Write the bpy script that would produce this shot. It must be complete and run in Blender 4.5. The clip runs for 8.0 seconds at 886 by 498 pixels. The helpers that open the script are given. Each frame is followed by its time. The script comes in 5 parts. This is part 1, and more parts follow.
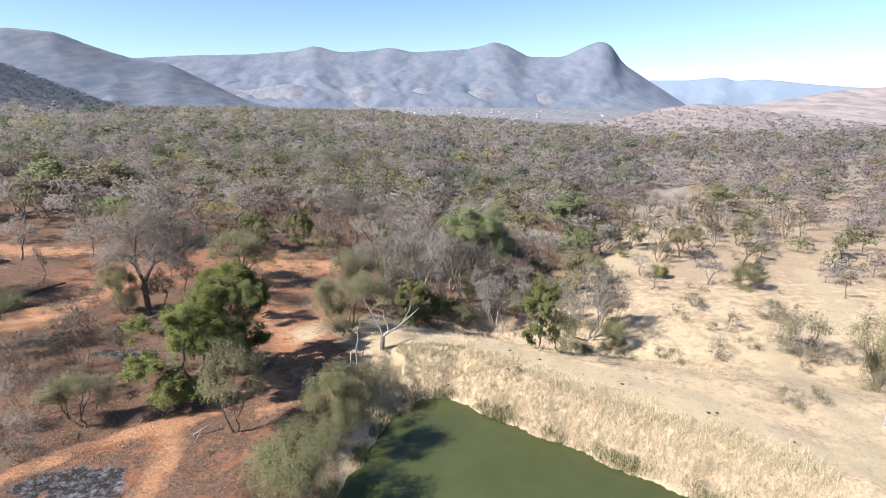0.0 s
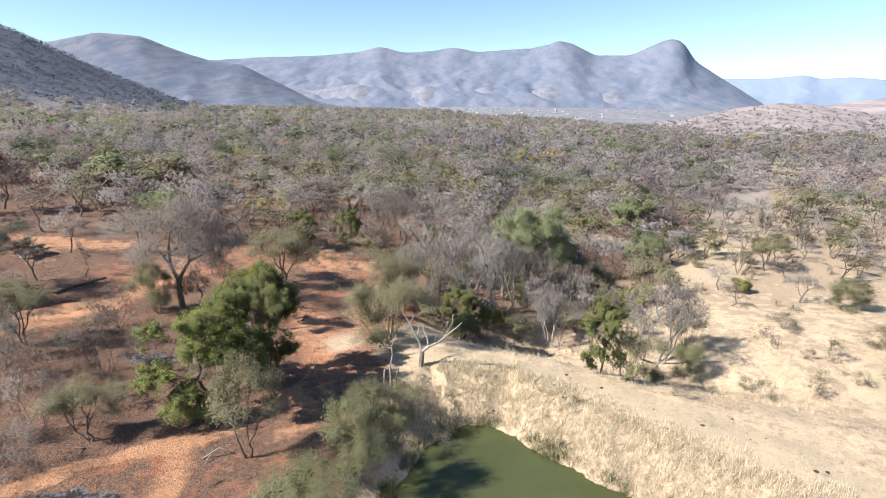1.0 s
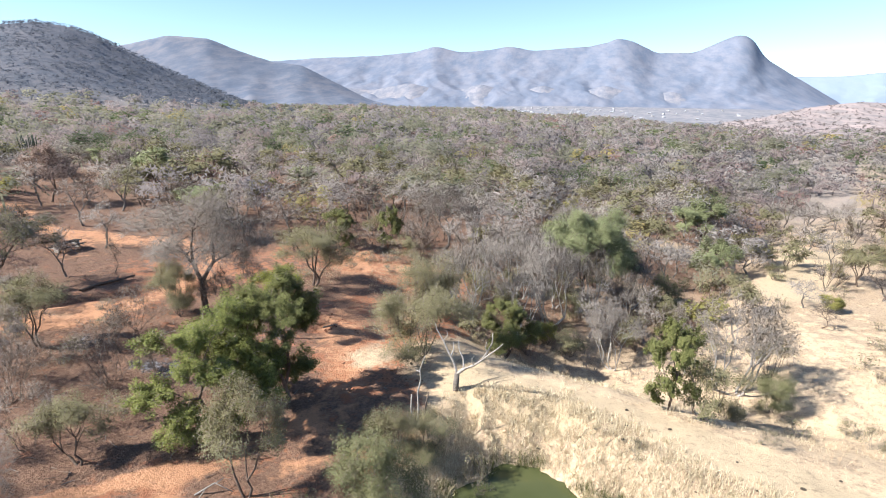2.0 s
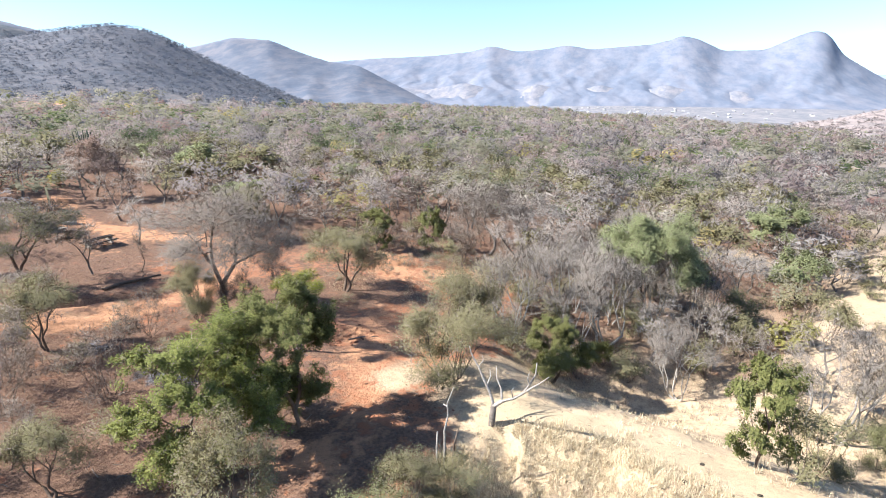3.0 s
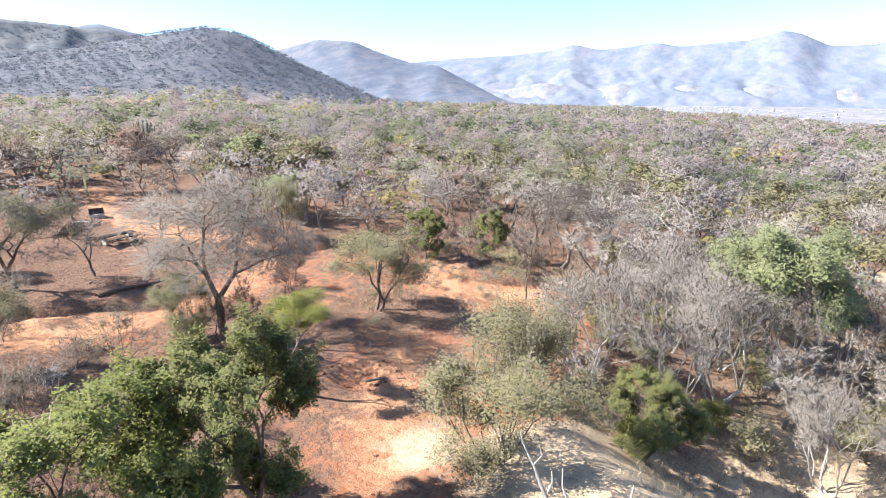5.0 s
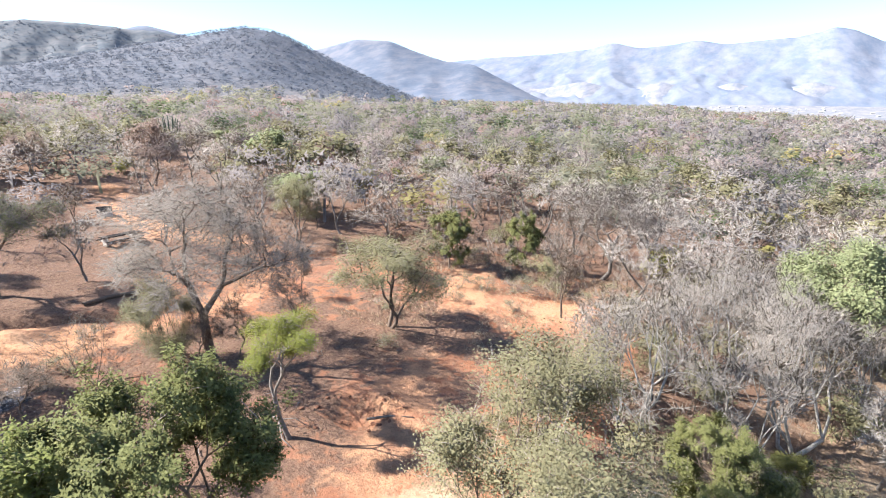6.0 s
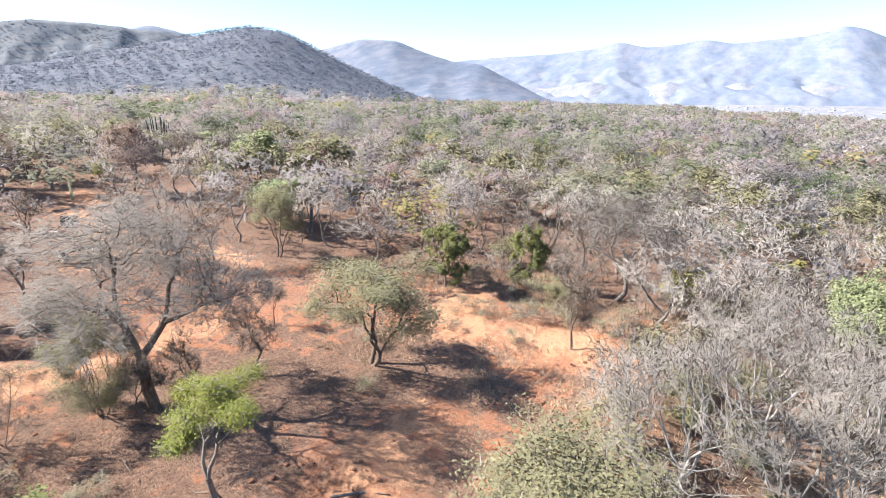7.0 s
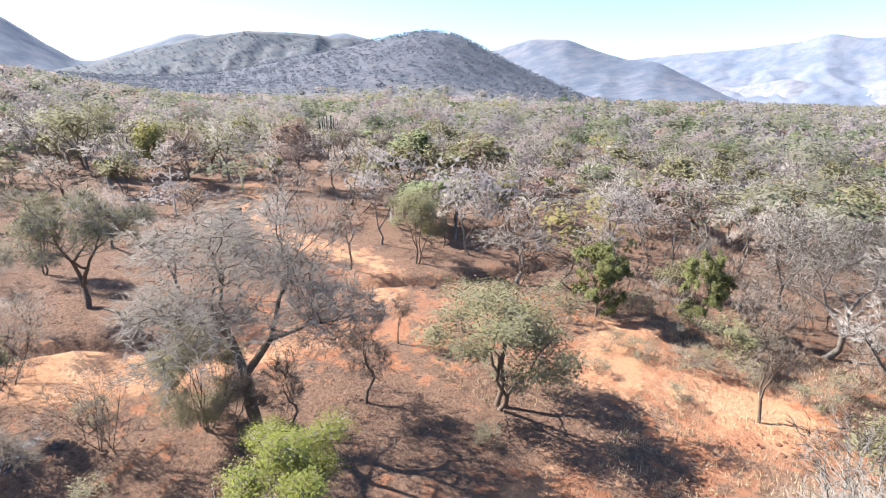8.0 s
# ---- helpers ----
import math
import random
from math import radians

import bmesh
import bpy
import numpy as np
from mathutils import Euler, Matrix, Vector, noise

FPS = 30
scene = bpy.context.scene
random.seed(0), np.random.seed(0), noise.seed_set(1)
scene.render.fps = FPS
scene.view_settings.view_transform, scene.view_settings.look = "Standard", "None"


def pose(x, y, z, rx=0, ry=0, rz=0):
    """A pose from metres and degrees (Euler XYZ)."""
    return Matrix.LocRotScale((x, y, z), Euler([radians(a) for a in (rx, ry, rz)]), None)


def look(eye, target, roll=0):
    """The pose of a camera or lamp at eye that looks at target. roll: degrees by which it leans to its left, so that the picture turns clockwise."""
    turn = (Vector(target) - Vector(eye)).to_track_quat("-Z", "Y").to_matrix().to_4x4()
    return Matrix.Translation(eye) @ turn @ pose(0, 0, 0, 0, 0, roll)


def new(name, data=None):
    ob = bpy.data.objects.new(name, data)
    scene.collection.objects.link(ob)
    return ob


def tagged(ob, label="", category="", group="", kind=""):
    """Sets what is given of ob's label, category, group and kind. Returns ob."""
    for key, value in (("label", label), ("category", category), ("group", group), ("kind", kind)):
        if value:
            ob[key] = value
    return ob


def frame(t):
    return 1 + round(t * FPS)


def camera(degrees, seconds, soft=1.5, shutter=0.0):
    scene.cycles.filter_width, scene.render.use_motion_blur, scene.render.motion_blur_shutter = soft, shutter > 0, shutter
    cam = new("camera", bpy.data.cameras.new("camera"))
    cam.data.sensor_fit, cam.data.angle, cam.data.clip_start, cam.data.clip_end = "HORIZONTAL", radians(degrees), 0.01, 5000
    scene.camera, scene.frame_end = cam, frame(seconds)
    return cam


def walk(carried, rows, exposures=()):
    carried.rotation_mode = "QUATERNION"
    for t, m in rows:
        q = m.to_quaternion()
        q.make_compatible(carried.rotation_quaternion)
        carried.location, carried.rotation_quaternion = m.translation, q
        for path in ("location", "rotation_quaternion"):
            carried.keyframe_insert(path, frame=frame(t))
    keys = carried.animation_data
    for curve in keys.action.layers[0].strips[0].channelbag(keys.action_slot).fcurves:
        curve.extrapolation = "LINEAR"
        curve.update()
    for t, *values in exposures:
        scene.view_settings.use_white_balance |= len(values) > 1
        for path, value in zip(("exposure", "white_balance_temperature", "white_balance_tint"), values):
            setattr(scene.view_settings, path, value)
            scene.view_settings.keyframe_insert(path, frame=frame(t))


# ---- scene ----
cam = camera(77.9, 8.0, 1.0)
METRES, EYE, TILT, LEAN, TURN = 42.0, 20.0, -14.65, 0.0, 0.0
ROWS = [
    (0.0, 0.0, 0.0, 0.0, 0.0, 0.0, -0.0),
    (0.5, 0.0092, 0.06, 0.0051, 3.08, -0.03, -0.81),
    (1.0, 0.0152, 0.121, 0.0106, 6.1, -0.09, -1.59),
    (1.5, 0.0176, 0.1831, 0.0163, 8.77, -0.2, -2.27),
    (3.0, 0.0082, 0.3684, 0.0344, 16.78, -0.68, -4.31),
    (3.5, -0.0002, 0.4308, 0.04, 19.31, -0.88, -4.94),
    (4.0, -0.011, 0.493, 0.0456, 21.57, -1.09, -5.47),
    (4.5, -0.0254, 0.5548, 0.051, 22.7, -1.18, -5.75),
    (6.0, -0.0793, 0.7368, 0.0696, 28.01, -1.81, -7.02),
    (6.5, -0.1008, 0.7944, 0.0842, 28.28, -1.87, -7.09),
    (7.0, -0.1232, 0.8526, 0.1007, 28.6, -1.91, -7.16),
    (7.5, -0.1488, 0.9083, 0.1135, 35.2, -2.8, -8.68),
    (8.0, -0.1769, 0.957, 0.1241, 45.17, -4.45, -10.62),
]
EXPOSURES = [(0.0, 0.98), (1.5, 1.17), (3.5, 1.63), (4.5, 1.76), (6.5, 1.85), (8.0, 1.79)]
walk(cam, [(t, pose(0, 0, EYE, TILT, LEAN, TURN) @ pose(METRES * x, METRES * y, METRES * z, 90 + pitch, roll, yaw)) for t, x, y, z, yaw, pitch, roll in ROWS], EXPOSURES)

# ---- sky and sun ----
SUN_HEIGHT, SUN_SIDE = 41.0, (-0.904, -0.428)
world = bpy.data.worlds.new("sky")
scene.world = world
world.use_nodes = True
sky = world.node_tree.nodes.new("ShaderNodeTexSky")
sky.sky_type, sky.sun_disc = "NISHITA", False
sky.sun_elevation, sky.sun_rotation = radians(SUN_HEIGHT), math.atan2(*SUN_SIDE)
sky.altitude, sky.air_density, sky.dust_density, sky.ozone_density = 700, 1.0, 0.1, 4.0
world.node_tree.links.new(sky.outputs[0], world.node_tree.nodes["Background"].inputs[0])
world.node_tree.nodes["Background"].inputs[1].default_value = 0.094
lamp = bpy.data.lights.new("sun", "SUN")
lamp.energy, lamp.angle, lamp.color = 5.0, radians(0.53), (1.0, 0.975, 0.935)
sun = new("sun", lamp)
sun.matrix_world = look((SUN_SIDE[0] * 50, SUN_SIDE[1] * 50, 50 * math.tan(radians(SUN_HEIGHT))), (0, 0, 0))

# ---- lie of the land ----
def ramp(a, b, v):
    s = np.clip((np.asarray(v, float) - a) / (b - a), 0, 1)
    return s * s * (3 - 2 * s)


def lane(x, y, stops):
    """Distance from a polyline in plan."""
    best = np.full(np.shape(x), 1e9)
    for (ax, ay), (bx, by) in zip(stops, stops[1:]):
        ux, uy = bx - ax, by - ay
        s = np.clip(((x - ax) * ux + (y - ay) * uy) / (ux * ux + uy * uy), 0, 1)
        best = np.minimum(best, np.hypot(x - ax - s * ux, y - ay - s * uy))
    return best


def waves(x, y, size, seed=0.0):
    """Smooth wavy unevenness between about -1 and 1, with features of that size in metres."""
    k = 2 * np.pi / size
    return (np.sin(k * (0.71 * x + 0.53 * y) + 1.3 + seed) * np.sin(k * (-0.37 * x + 0.83 * y) + 4.1 + 2 * seed)
            + 0.6 * np.sin(k * (1.31 * x - 0.97 * y) + 2.2 - seed) * np.sin(k * (0.59 * x + 1.63 * y) + 0.4 + seed)
            + 0.35 * np.sin(k * (2.9 * x + 1.7 * y) + seed) * np.sin(k * (-1.9 * x + 2.6 * y) + 5.0)) / 1.6


LATTICE = np.random.default_rng(17).random((256, 256))


def rough_noise(x, y, size, seed=0, octaves=5):
    """Fractal noise from 0 to 1, its broadest features of that size in metres."""
    total, weight, amp = 0.0, 0.0, 1.0
    for k in range(octaves):
        u, v = np.asarray(x) / size * 2 ** k + 37.3 * seed + 11 * k, np.asarray(y) / size * 2 ** k + 19.1 * seed + 7 * k
        i, j = np.floor(u).astype(int), np.floor(v).astype(int)
        a, b = u - i, v - j
        a, b = a * a * (3 - 2 * a), b * b * (3 - 2 * b)
        i, j, m, n = i % 256, j % 256, (i + 1) % 256, (j + 1) % 256
        total = total + amp * ((LATTICE[i, j] * (1 - a) + LATTICE[m, j] * a) * (1 - b) + (LATTICE[i, n] * (1 - a) + LATTICE[m, n] * a) * b)
        weight, amp = weight + amp, amp * 0.5
    return total / weight


WATER = -1.8
CREST = [(-8.0, 43.0), (-3.0, 42.0), (4.0, 39.6), (10.5, 36.2), (17.0, 31.5), (21.0, 26.0), (24.0, 16.0), (24.0, 4.0)]
STREAM = [(1.0, 51.0), (7.5, 59.5), (15.0, 74.0), (26.0, 98.0), (60.0, 150.0)]
GULLY = [(-32.5, 83.0), (-33.6, 80.6), (-34.6, 75.2), (-35.8, 69.8), (-38.0, 65.5), (-40.0, 60.0)]
GULLY_WEST = [(-46.0, 36.0), (-42.0, 42.0), (-41.0, 45.5), (-38.0, 49.0), (-36.5, 52.0)]


def pond_edge(x, y):
    """Distance outside the pond's waterline, negative over the water; the dam side comes second."""
    dam = np.maximum((x - 0.7) * 0.62 + (y - 37.7) * 0.784, y - 37.9)
    west = np.maximum(-(x + 4.8) * 0.96 + (y - 31.5) * 0.27, -(x + 2.6) * 0.79 + (y - 36.7) * 0.62)
    rest = np.maximum(west, 9.0 - y)
    return np.maximum(dam, rest) + 0.35 * waves(x, y, 5.0), dam


def height(x, y):
    x, y = np.asarray(x, float), np.asarray(y, float)
    west = np.logaddexp(0, (-x - 22) / 8) * 8
    far = np.hypot(x, y)
    steep = ramp(62, 78, np.degrees(np.arctan2(-x, np.maximum(y, 1.0))))
    z = 0.4 + 0.095 * np.minimum(west, 70 + 160 * steep) + 0.035 * np.clip(west - 70, 0, 160) * (1 - steep) - 0.7 * np.exp(-((x + 14) / 6) ** 2) * ramp(50, 65, y)
    behind = 0.38 * (x - 4.5) + 0.925 * (y - 42.0)
    z = z - 3.2 * ramp(0, 10, behind) * ramp(-13, 0, x - 0.05 * (y - 50)) * (1 - 0.35 * ramp(14, 26, x) * (1 - ramp(55, 75, y)))
    z = z - 2.2 * np.exp(-(lane(x, y, STREAM) / 5.0) ** 2) * ramp(46, 56, y)
    z = z + 0.5 * np.exp(-(lane(x, y, CREST) / 4.0) ** 2) * ramp(-9, -3, x)
    z = z - 0.85 * np.exp(-(lane(x, y, GULLY) / 0.6) ** 2) - 0.75 * np.exp(-(lane(x, y, GULLY_WEST) / 0.6) ** 2)
    z = z - 0.9 * np.exp(-(np.hypot((x + 18.2) / 1.3, (y - 49.0) / 0.9)) ** 2) + 0.45 * np.exp(-(np.hypot((x + 17.6) / 2.2, (y - 50.6) / 0.9)) ** 2)
    d, dam = pond_edge(x, y)
    z = np.where(d < 9, np.minimum(z, WATER + 0.05 + np.where(dam > d - 0.6, 1.0, 0.6) * d), z)
    z = np.where(d < 0, WATER + np.maximum(0.35 * d, -1.6), z)
    rough = ramp(-0.5, 3, d)
    z = z + rough * 0.9 * (rough_noise(x, y, 4.5, 5, 4) - 0.5) * np.exp(-(np.hypot((x + 18.0) / 5.0, (y - 50.0) / 3.5)) ** 2)
    z = z + rough * 0.30 * (rough_noise(x, y, 3.2, 8, 3) - 0.5) * ramp(-4, -14, x)
    z = z + rough * (0.10 * waves(x, y, 5.3) + 0.05 * waves(x, y, 1.9, 2.0)) + 0.5 * waves(x, y, 34.0, 1.0) * ramp(70, 120, far)
    return z + 3.0 * waves(x, y, 180.0, 3.0) * ramp(180, 500, far)

# ---- materials ----
def material(name, rough=0.9):
    m = bpy.data.materials.new(name)
    m.use_nodes = True
    bsdf = m.node_tree.nodes["Principled BSDF"]
    bsdf.inputs["Roughness"].default_value = rough
    bsdf.inputs["Specular IOR Level"].default_value = 0.2
    return m, m.node_tree.nodes, m.node_tree.links, bsdf


def mixed(nodes, links, factor, a, b, way="MIX"):
    """A colour mix; each of factor, a, b is a socket or a value."""
    n = nodes.new("ShaderNodeMix")
    n.data_type, n.blend_type = "RGBA", way
    for socket, v in ((n.inputs[0], factor), (n.inputs[6], a), (n.inputs[7], b)):
        if isinstance(v, bpy.types.NodeSocket):
            links.new(v, socket)
        else:
            socket.default_value = v if isinstance(v, float) else (*v, 1.0)
    return n.outputs[2]


def grain(nodes, links, scale, detail=4.0, rough=0.6, low=0.35, high=0.65, coords=None):
    """Noise at a scale (per metre), stretched to 0..1."""
    if coords is None:
        coords = nodes.new("ShaderNodeNewGeometry").outputs["Position"]
    n = nodes.new("ShaderNodeTexNoise")
    n.inputs["Scale"].default_value, n.inputs["Detail"].default_value, n.inputs["Roughness"].default_value = scale, detail, rough
    links.new(coords, n.inputs["Vector"])
    r = nodes.new("ShaderNodeMapRange")
    r.inputs[1].default_value, r.inputs[2].default_value = low, high
    links.new(n.outputs[0], r.inputs[0])
    return r.outputs[0]


def bumped(nodes, links, bsdf, value, strength, metres):
    b = nodes.new("ShaderNodeBump")
    b.inputs["Strength"].default_value, b.inputs["Distance"].default_value = strength, metres
    links.new(value, b.inputs["Height"])
    links.new(b.outputs[0], bsdf.inputs["Normal"])


def earth():
    """Soil: red earth, pale sand, trodden track, leaf litter and ash, laid out by the ground's own attributes."""
    m, nodes, links, bsdf = material("earth", 0.95)
    a = nodes.new("ShaderNodeAttribute")
    a.attribute_name = "soil"
    split = nodes.new("ShaderNodeSeparateColor")
    links.new(a.outputs["Color"], split.inputs[0])
    sand, track, litter, ash = split.outputs[0], split.outputs[1], split.outputs[2], a.outputs["Alpha"]
    fine, mid, broad = grain(nodes, links, 6.0, 6.0, 0.7), grain(nodes, links, 0.9, 6.0, 0.65), grain(nodes, links, 0.13, 4.0)
    red = mixed(nodes, links, mid, (0.36, 0.142, 0.070), (0.49, 0.238, 0.128))
    red = mixed(nodes, links, broad, red, mixed(nodes, links, 0.5, red, (0.28, 0.160, 0.112)))
    pale = mixed(nodes, links, mid, (0.54, 0.412, 0.268), (0.46, 0.322, 0.205))
    pale = mixed(nodes, links, broad, pale, (0.53, 0.398, 0.258))

    def edged(mask, noise_value, spread):
        n = nodes.new("ShaderNodeMath")
        n.operation = "MULTIPLY_ADD"
        links.new(noise_value, n.inputs[0])
        n.inputs[1].default_value = spread
        links.new(mask, n.inputs[2])
        r = nodes.new("ShaderNodeMapRange")
        r.inputs[1].default_value, r.inputs[2].default_value = 0.35 + spread / 2, 0.65 + spread / 2
        links.new(n.outputs[0], r.inputs[0])
        return r.outputs[0]

    colour = mixed(nodes, links, edged(sand, mid, 0.5), red, pale)
    trodden = mixed(nodes, links, edged(sand, broad, 0.3), (0.53, 0.275, 0.152), (0.440, 0.340, 0.220))
    straw = mixed(nodes, links, fine, (0.128, 0.072, 0.050), (0.275, 0.165, 0.110))
    straw = mixed(nodes, links, edged(sand, broad, 0.3), straw, mixed(nodes, links, fine, (0.27, 0.195, 0.13), (0.48, 0.365, 0.245)))
    colour = mixed(nodes, links, edged(litter, mid, 0.9), colour, straw)
    colour = mixed(nodes, links, edged(track, mid, 0.5), colour, trodden)
    # Pale ash flecks on near-black, which also paints in the shadow lying there.
    colour = mixed(nodes, links, edged(ash, mid, 0.7), colour, mixed(nodes, links, grain(nodes, links, 2.2, 6.0, 0.75, 0.46, 0.62), (0.040, 0.034, 0.033), mixed(nodes, links, fine, (0.09, 0.082, 0.085), (0.33, 0.33, 0.35))))
    # Far woodland floor, paled in colour to lift its contrast as haze would.
    far = nodes.new("ShaderNodeAttribute")
    far.attribute_name = "scrub"
    floor = mixed(nodes, links, grain(nodes, links, 0.10, 7.0, 0.75, 0.38, 0.60), (0.300, 0.245, 0.205), (0.185, 0.165, 0.145))
    # Hill ground far off: blue-grey haze is mixed into its scrub colours.
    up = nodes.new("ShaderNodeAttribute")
    up.attribute_name = "hazy_upland"
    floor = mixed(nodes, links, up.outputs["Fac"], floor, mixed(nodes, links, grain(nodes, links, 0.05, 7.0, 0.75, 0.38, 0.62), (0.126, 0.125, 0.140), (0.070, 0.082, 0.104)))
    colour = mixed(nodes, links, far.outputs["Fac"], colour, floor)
    spots = grain(nodes, links, 2.6, 8.0, 0.75, 0.54, 0.66)
    colour = mixed(nodes, links, spots, colour, mixed(nodes, links, 0.5, colour, (0.09, 0.058, 0.042)))
    crumbs = grain(nodes, links, 11.0, 5.0, 0.8, 0.52, 0.66)
    colour = mixed(nodes, links, crumbs, colour, mixed(nodes, links, 0.3, colour, (0.10, 0.068, 0.05)))
    links.new(colour, bsdf.inputs["Base Color"])
    clean = nodes.new("ShaderNodeMath")
    clean.operation = "MULTIPLY_ADD"
    links.new(sand, clean.inputs[0])
    clean.inputs[1].default_value, clean.inputs[2].default_value = -0.75, 1.0
    relief = nodes.new("ShaderNodeMath")
    relief.operation = "MULTIPLY"
    links.new(grain(nodes, links, 3.5, 8.0, 0.75, 0.2, 0.8), relief.inputs[0])
    links.new(clean.outputs[0], relief.inputs[1])
    bumped(nodes, links, bsdf, relief.outputs[0], 1.0, 0.18)
    return m


def bark(name, low, high):
    m, nodes, links, bsdf = material(name, 0.95)
    r = nodes.new("ShaderNodeObjectInfo").outputs["Random"]
    c = mixed(nodes, links, grain(nodes, links, 5.0, 5.0, 0.7), low, high)
    links.new(mixed(nodes, links, r, c, mixed(nodes, links, 0.35, c, high)), bsdf.inputs["Base Color"])
    bumped(nodes, links, bsdf, grain(nodes, links, 14.0, 6.0, 0.7), 0.6, 0.02)
    return m


def twig(name, low, high):
    m, nodes, links, bsdf = material(name, 0.95)
    g = nodes.new("ShaderNodeNewGeometry").outputs["Random Per Island"]
    links.new(mixed(nodes, links, g, low, high), bsdf.inputs["Base Color"])
    return m


def leaf(name, low, high, odd=None):
    """Leaves: tone varies leaf by leaf and tree by tree, and some light passes through."""
    m, nodes, links, bsdf = material(name, 0.75)
    bsdf.inputs["Specular IOR Level"].default_value = 0.15
    g = nodes.new("ShaderNodeNewGeometry").outputs["Random Per Island"]
    r = nodes.new("ShaderNodeObjectInfo").outputs["Random"]
    near = nodes.new("ShaderNodeMapRange")
    near.inputs[3].default_value, near.inputs[4].default_value = 0.18, 0.86
    links.new(g, near.inputs[0])
    c = mixed(nodes, links, near.outputs[0], low, high)
    c = mixed(nodes, links, r, c, mixed(nodes, links, 0.35, c, odd or high))
    c = mixed(nodes, links, grain(nodes, links, 1.5, 4.0), mixed(nodes, links, 0.45, c, low), c)
    links.new(c, bsdf.inputs["Base Color"])
    thin = nodes.new("ShaderNodeBsdfTranslucent")
    links.new(c, thin.inputs["Color"])
    both = nodes.new("ShaderNodeMixShader")
    both.inputs[0].default_value = 0.25
    links.new(bsdf.outputs[0], both.inputs[1])
    links.new(thin.outputs[0], both.inputs[2])
    links.new(both.outputs[0], nodes["Material Output"].inputs["Surface"])
    return m


def plain(name, low, high, scale=3.0, rough=0.85, metres=0.0):
    m, nodes, links, bsdf = material(name, rough)
    v = grain(nodes, links, scale, 6.0, 0.65)
    links.new(mixed(nodes, links, v, low, high), bsdf.inputs["Base Color"])
    if metres:
        bumped(nodes, links, bsdf, v, 0.8, metres)
    return m


def scrubby(name, soil, scrub, rock, spots):
    """A far slope: scrub in spots of a size (per metre) over soil and pale rock; bluish colours passed in include haze.
    """
    m, nodes, links, bsdf = material(name, 1.0)
    flat = nodes.new("ShaderNodeVectorMath")
    flat.operation, flat.inputs[1].default_value = "MULTIPLY", (1.0, 0.25, 1.0)
    links.new(nodes.new("ShaderNodeNewGeometry").outputs["Position"], flat.inputs[0])
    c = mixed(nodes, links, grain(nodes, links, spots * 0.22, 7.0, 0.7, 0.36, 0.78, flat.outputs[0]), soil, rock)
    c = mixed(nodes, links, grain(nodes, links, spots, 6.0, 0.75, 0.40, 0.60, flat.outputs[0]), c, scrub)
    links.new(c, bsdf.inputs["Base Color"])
    bumped(nodes, links, bsdf, grain(nodes, links, spots * 0.35, 7.0, 0.65, 0.2, 0.8, flat.outputs[0]), 0.13, 0.3 / spots)
    return m


def far_growth(name, low, high):
    """Far crowns: each tree has a tone of its own, its sprays vary a little."""
    m, nodes, links, bsdf = material(name, 1.0)
    a = nodes.new("ShaderNodeAttribute")
    a.attribute_name = "tone"
    g = nodes.new("ShaderNodeNewGeometry").outputs["Random Per Island"]
    c = mixed(nodes, links, a.outputs["Fac"], low, high)
    c = mixed(nodes, links, g, mixed(nodes, links, 0.15, c, (0.03, 0.027, 0.024)), c)
    links.new(c, bsdf.inputs["Base Color"])
    thin = nodes.new("ShaderNodeBsdfTranslucent")
    links.new(c, thin.inputs["Color"])
    both = nodes.new("ShaderNodeMixShader")
    both.inputs[0].default_value = 0.50
    links.new(bsdf.outputs[0], both.inputs[1])
    links.new(thin.outputs[0], both.inputs[2])
    links.new(both.outputs[0], nodes["Material Output"].inputs["Surface"])
    return m


EARTH = earth()
BARK = bark("grey_bark", (0.10, 0.082, 0.070), (0.22, 0.19, 0.165))
BARK_DARK = bark("dark_bark", (0.075, 0.055, 0.045), (0.17, 0.125, 0.095))
DEADWOOD = bark("bleached_wood", (0.20, 0.172, 0.148), (0.42, 0.385, 0.345))
TWIG = twig("grey_twigs", (0.165, 0.140, 0.121), (0.371, 0.328, 0.288))
TWIG_PALE = twig("pale_twigs", (0.112, 0.096, 0.082), (0.268, 0.233, 0.202))
TWIG_OLD = twig("old_tree_twigs", (0.106, 0.087, 0.073), (0.242, 0.206, 0.175))
TWIG_DARK = twig("dark_twigs", (0.075, 0.056, 0.044), (0.21, 0.165, 0.130))
BARK_PALE = bark("pale_bark", (0.180, 0.160, 0.140), (0.423, 0.392, 0.356))
TWIG_BROWN = twig("brown_twigs", (0.14, 0.112, 0.092), (0.33, 0.275, 0.228))
LEAF_GREEN = leaf("green_leaves", (0.072, 0.090, 0.026), (0.290, 0.300, 0.090), (0.30, 0.29, 0.10))
LEAF_BRIGHT = leaf("fresh_leaves", (0.115, 0.132, 0.026), (0.290, 0.292, 0.070))
LEAF_OLIVE = leaf("olive_leaves", (0.130, 0.119, 0.064), (0.318, 0.284, 0.162), (0.24, 0.23, 0.11))
LEAF_DUSK = leaf("dusky_leaves", (0.080, 0.088, 0.030), (0.245, 0.245, 0.090), (0.26, 0.25, 0.11))
LEAF_LIGHT = leaf("light_leaves", (0.128, 0.144, 0.071), (0.330, 0.345, 0.181), (0.315, 0.330, 0.173))
LEAF_SAGE = leaf("sage_leaves", (0.098, 0.097, 0.045), (0.255, 0.245, 0.122), (0.22, 0.23, 0.11))
LEAF_RED = leaf("rusty_leaves", (0.17, 0.115, 0.092), (0.33, 0.235, 0.19))
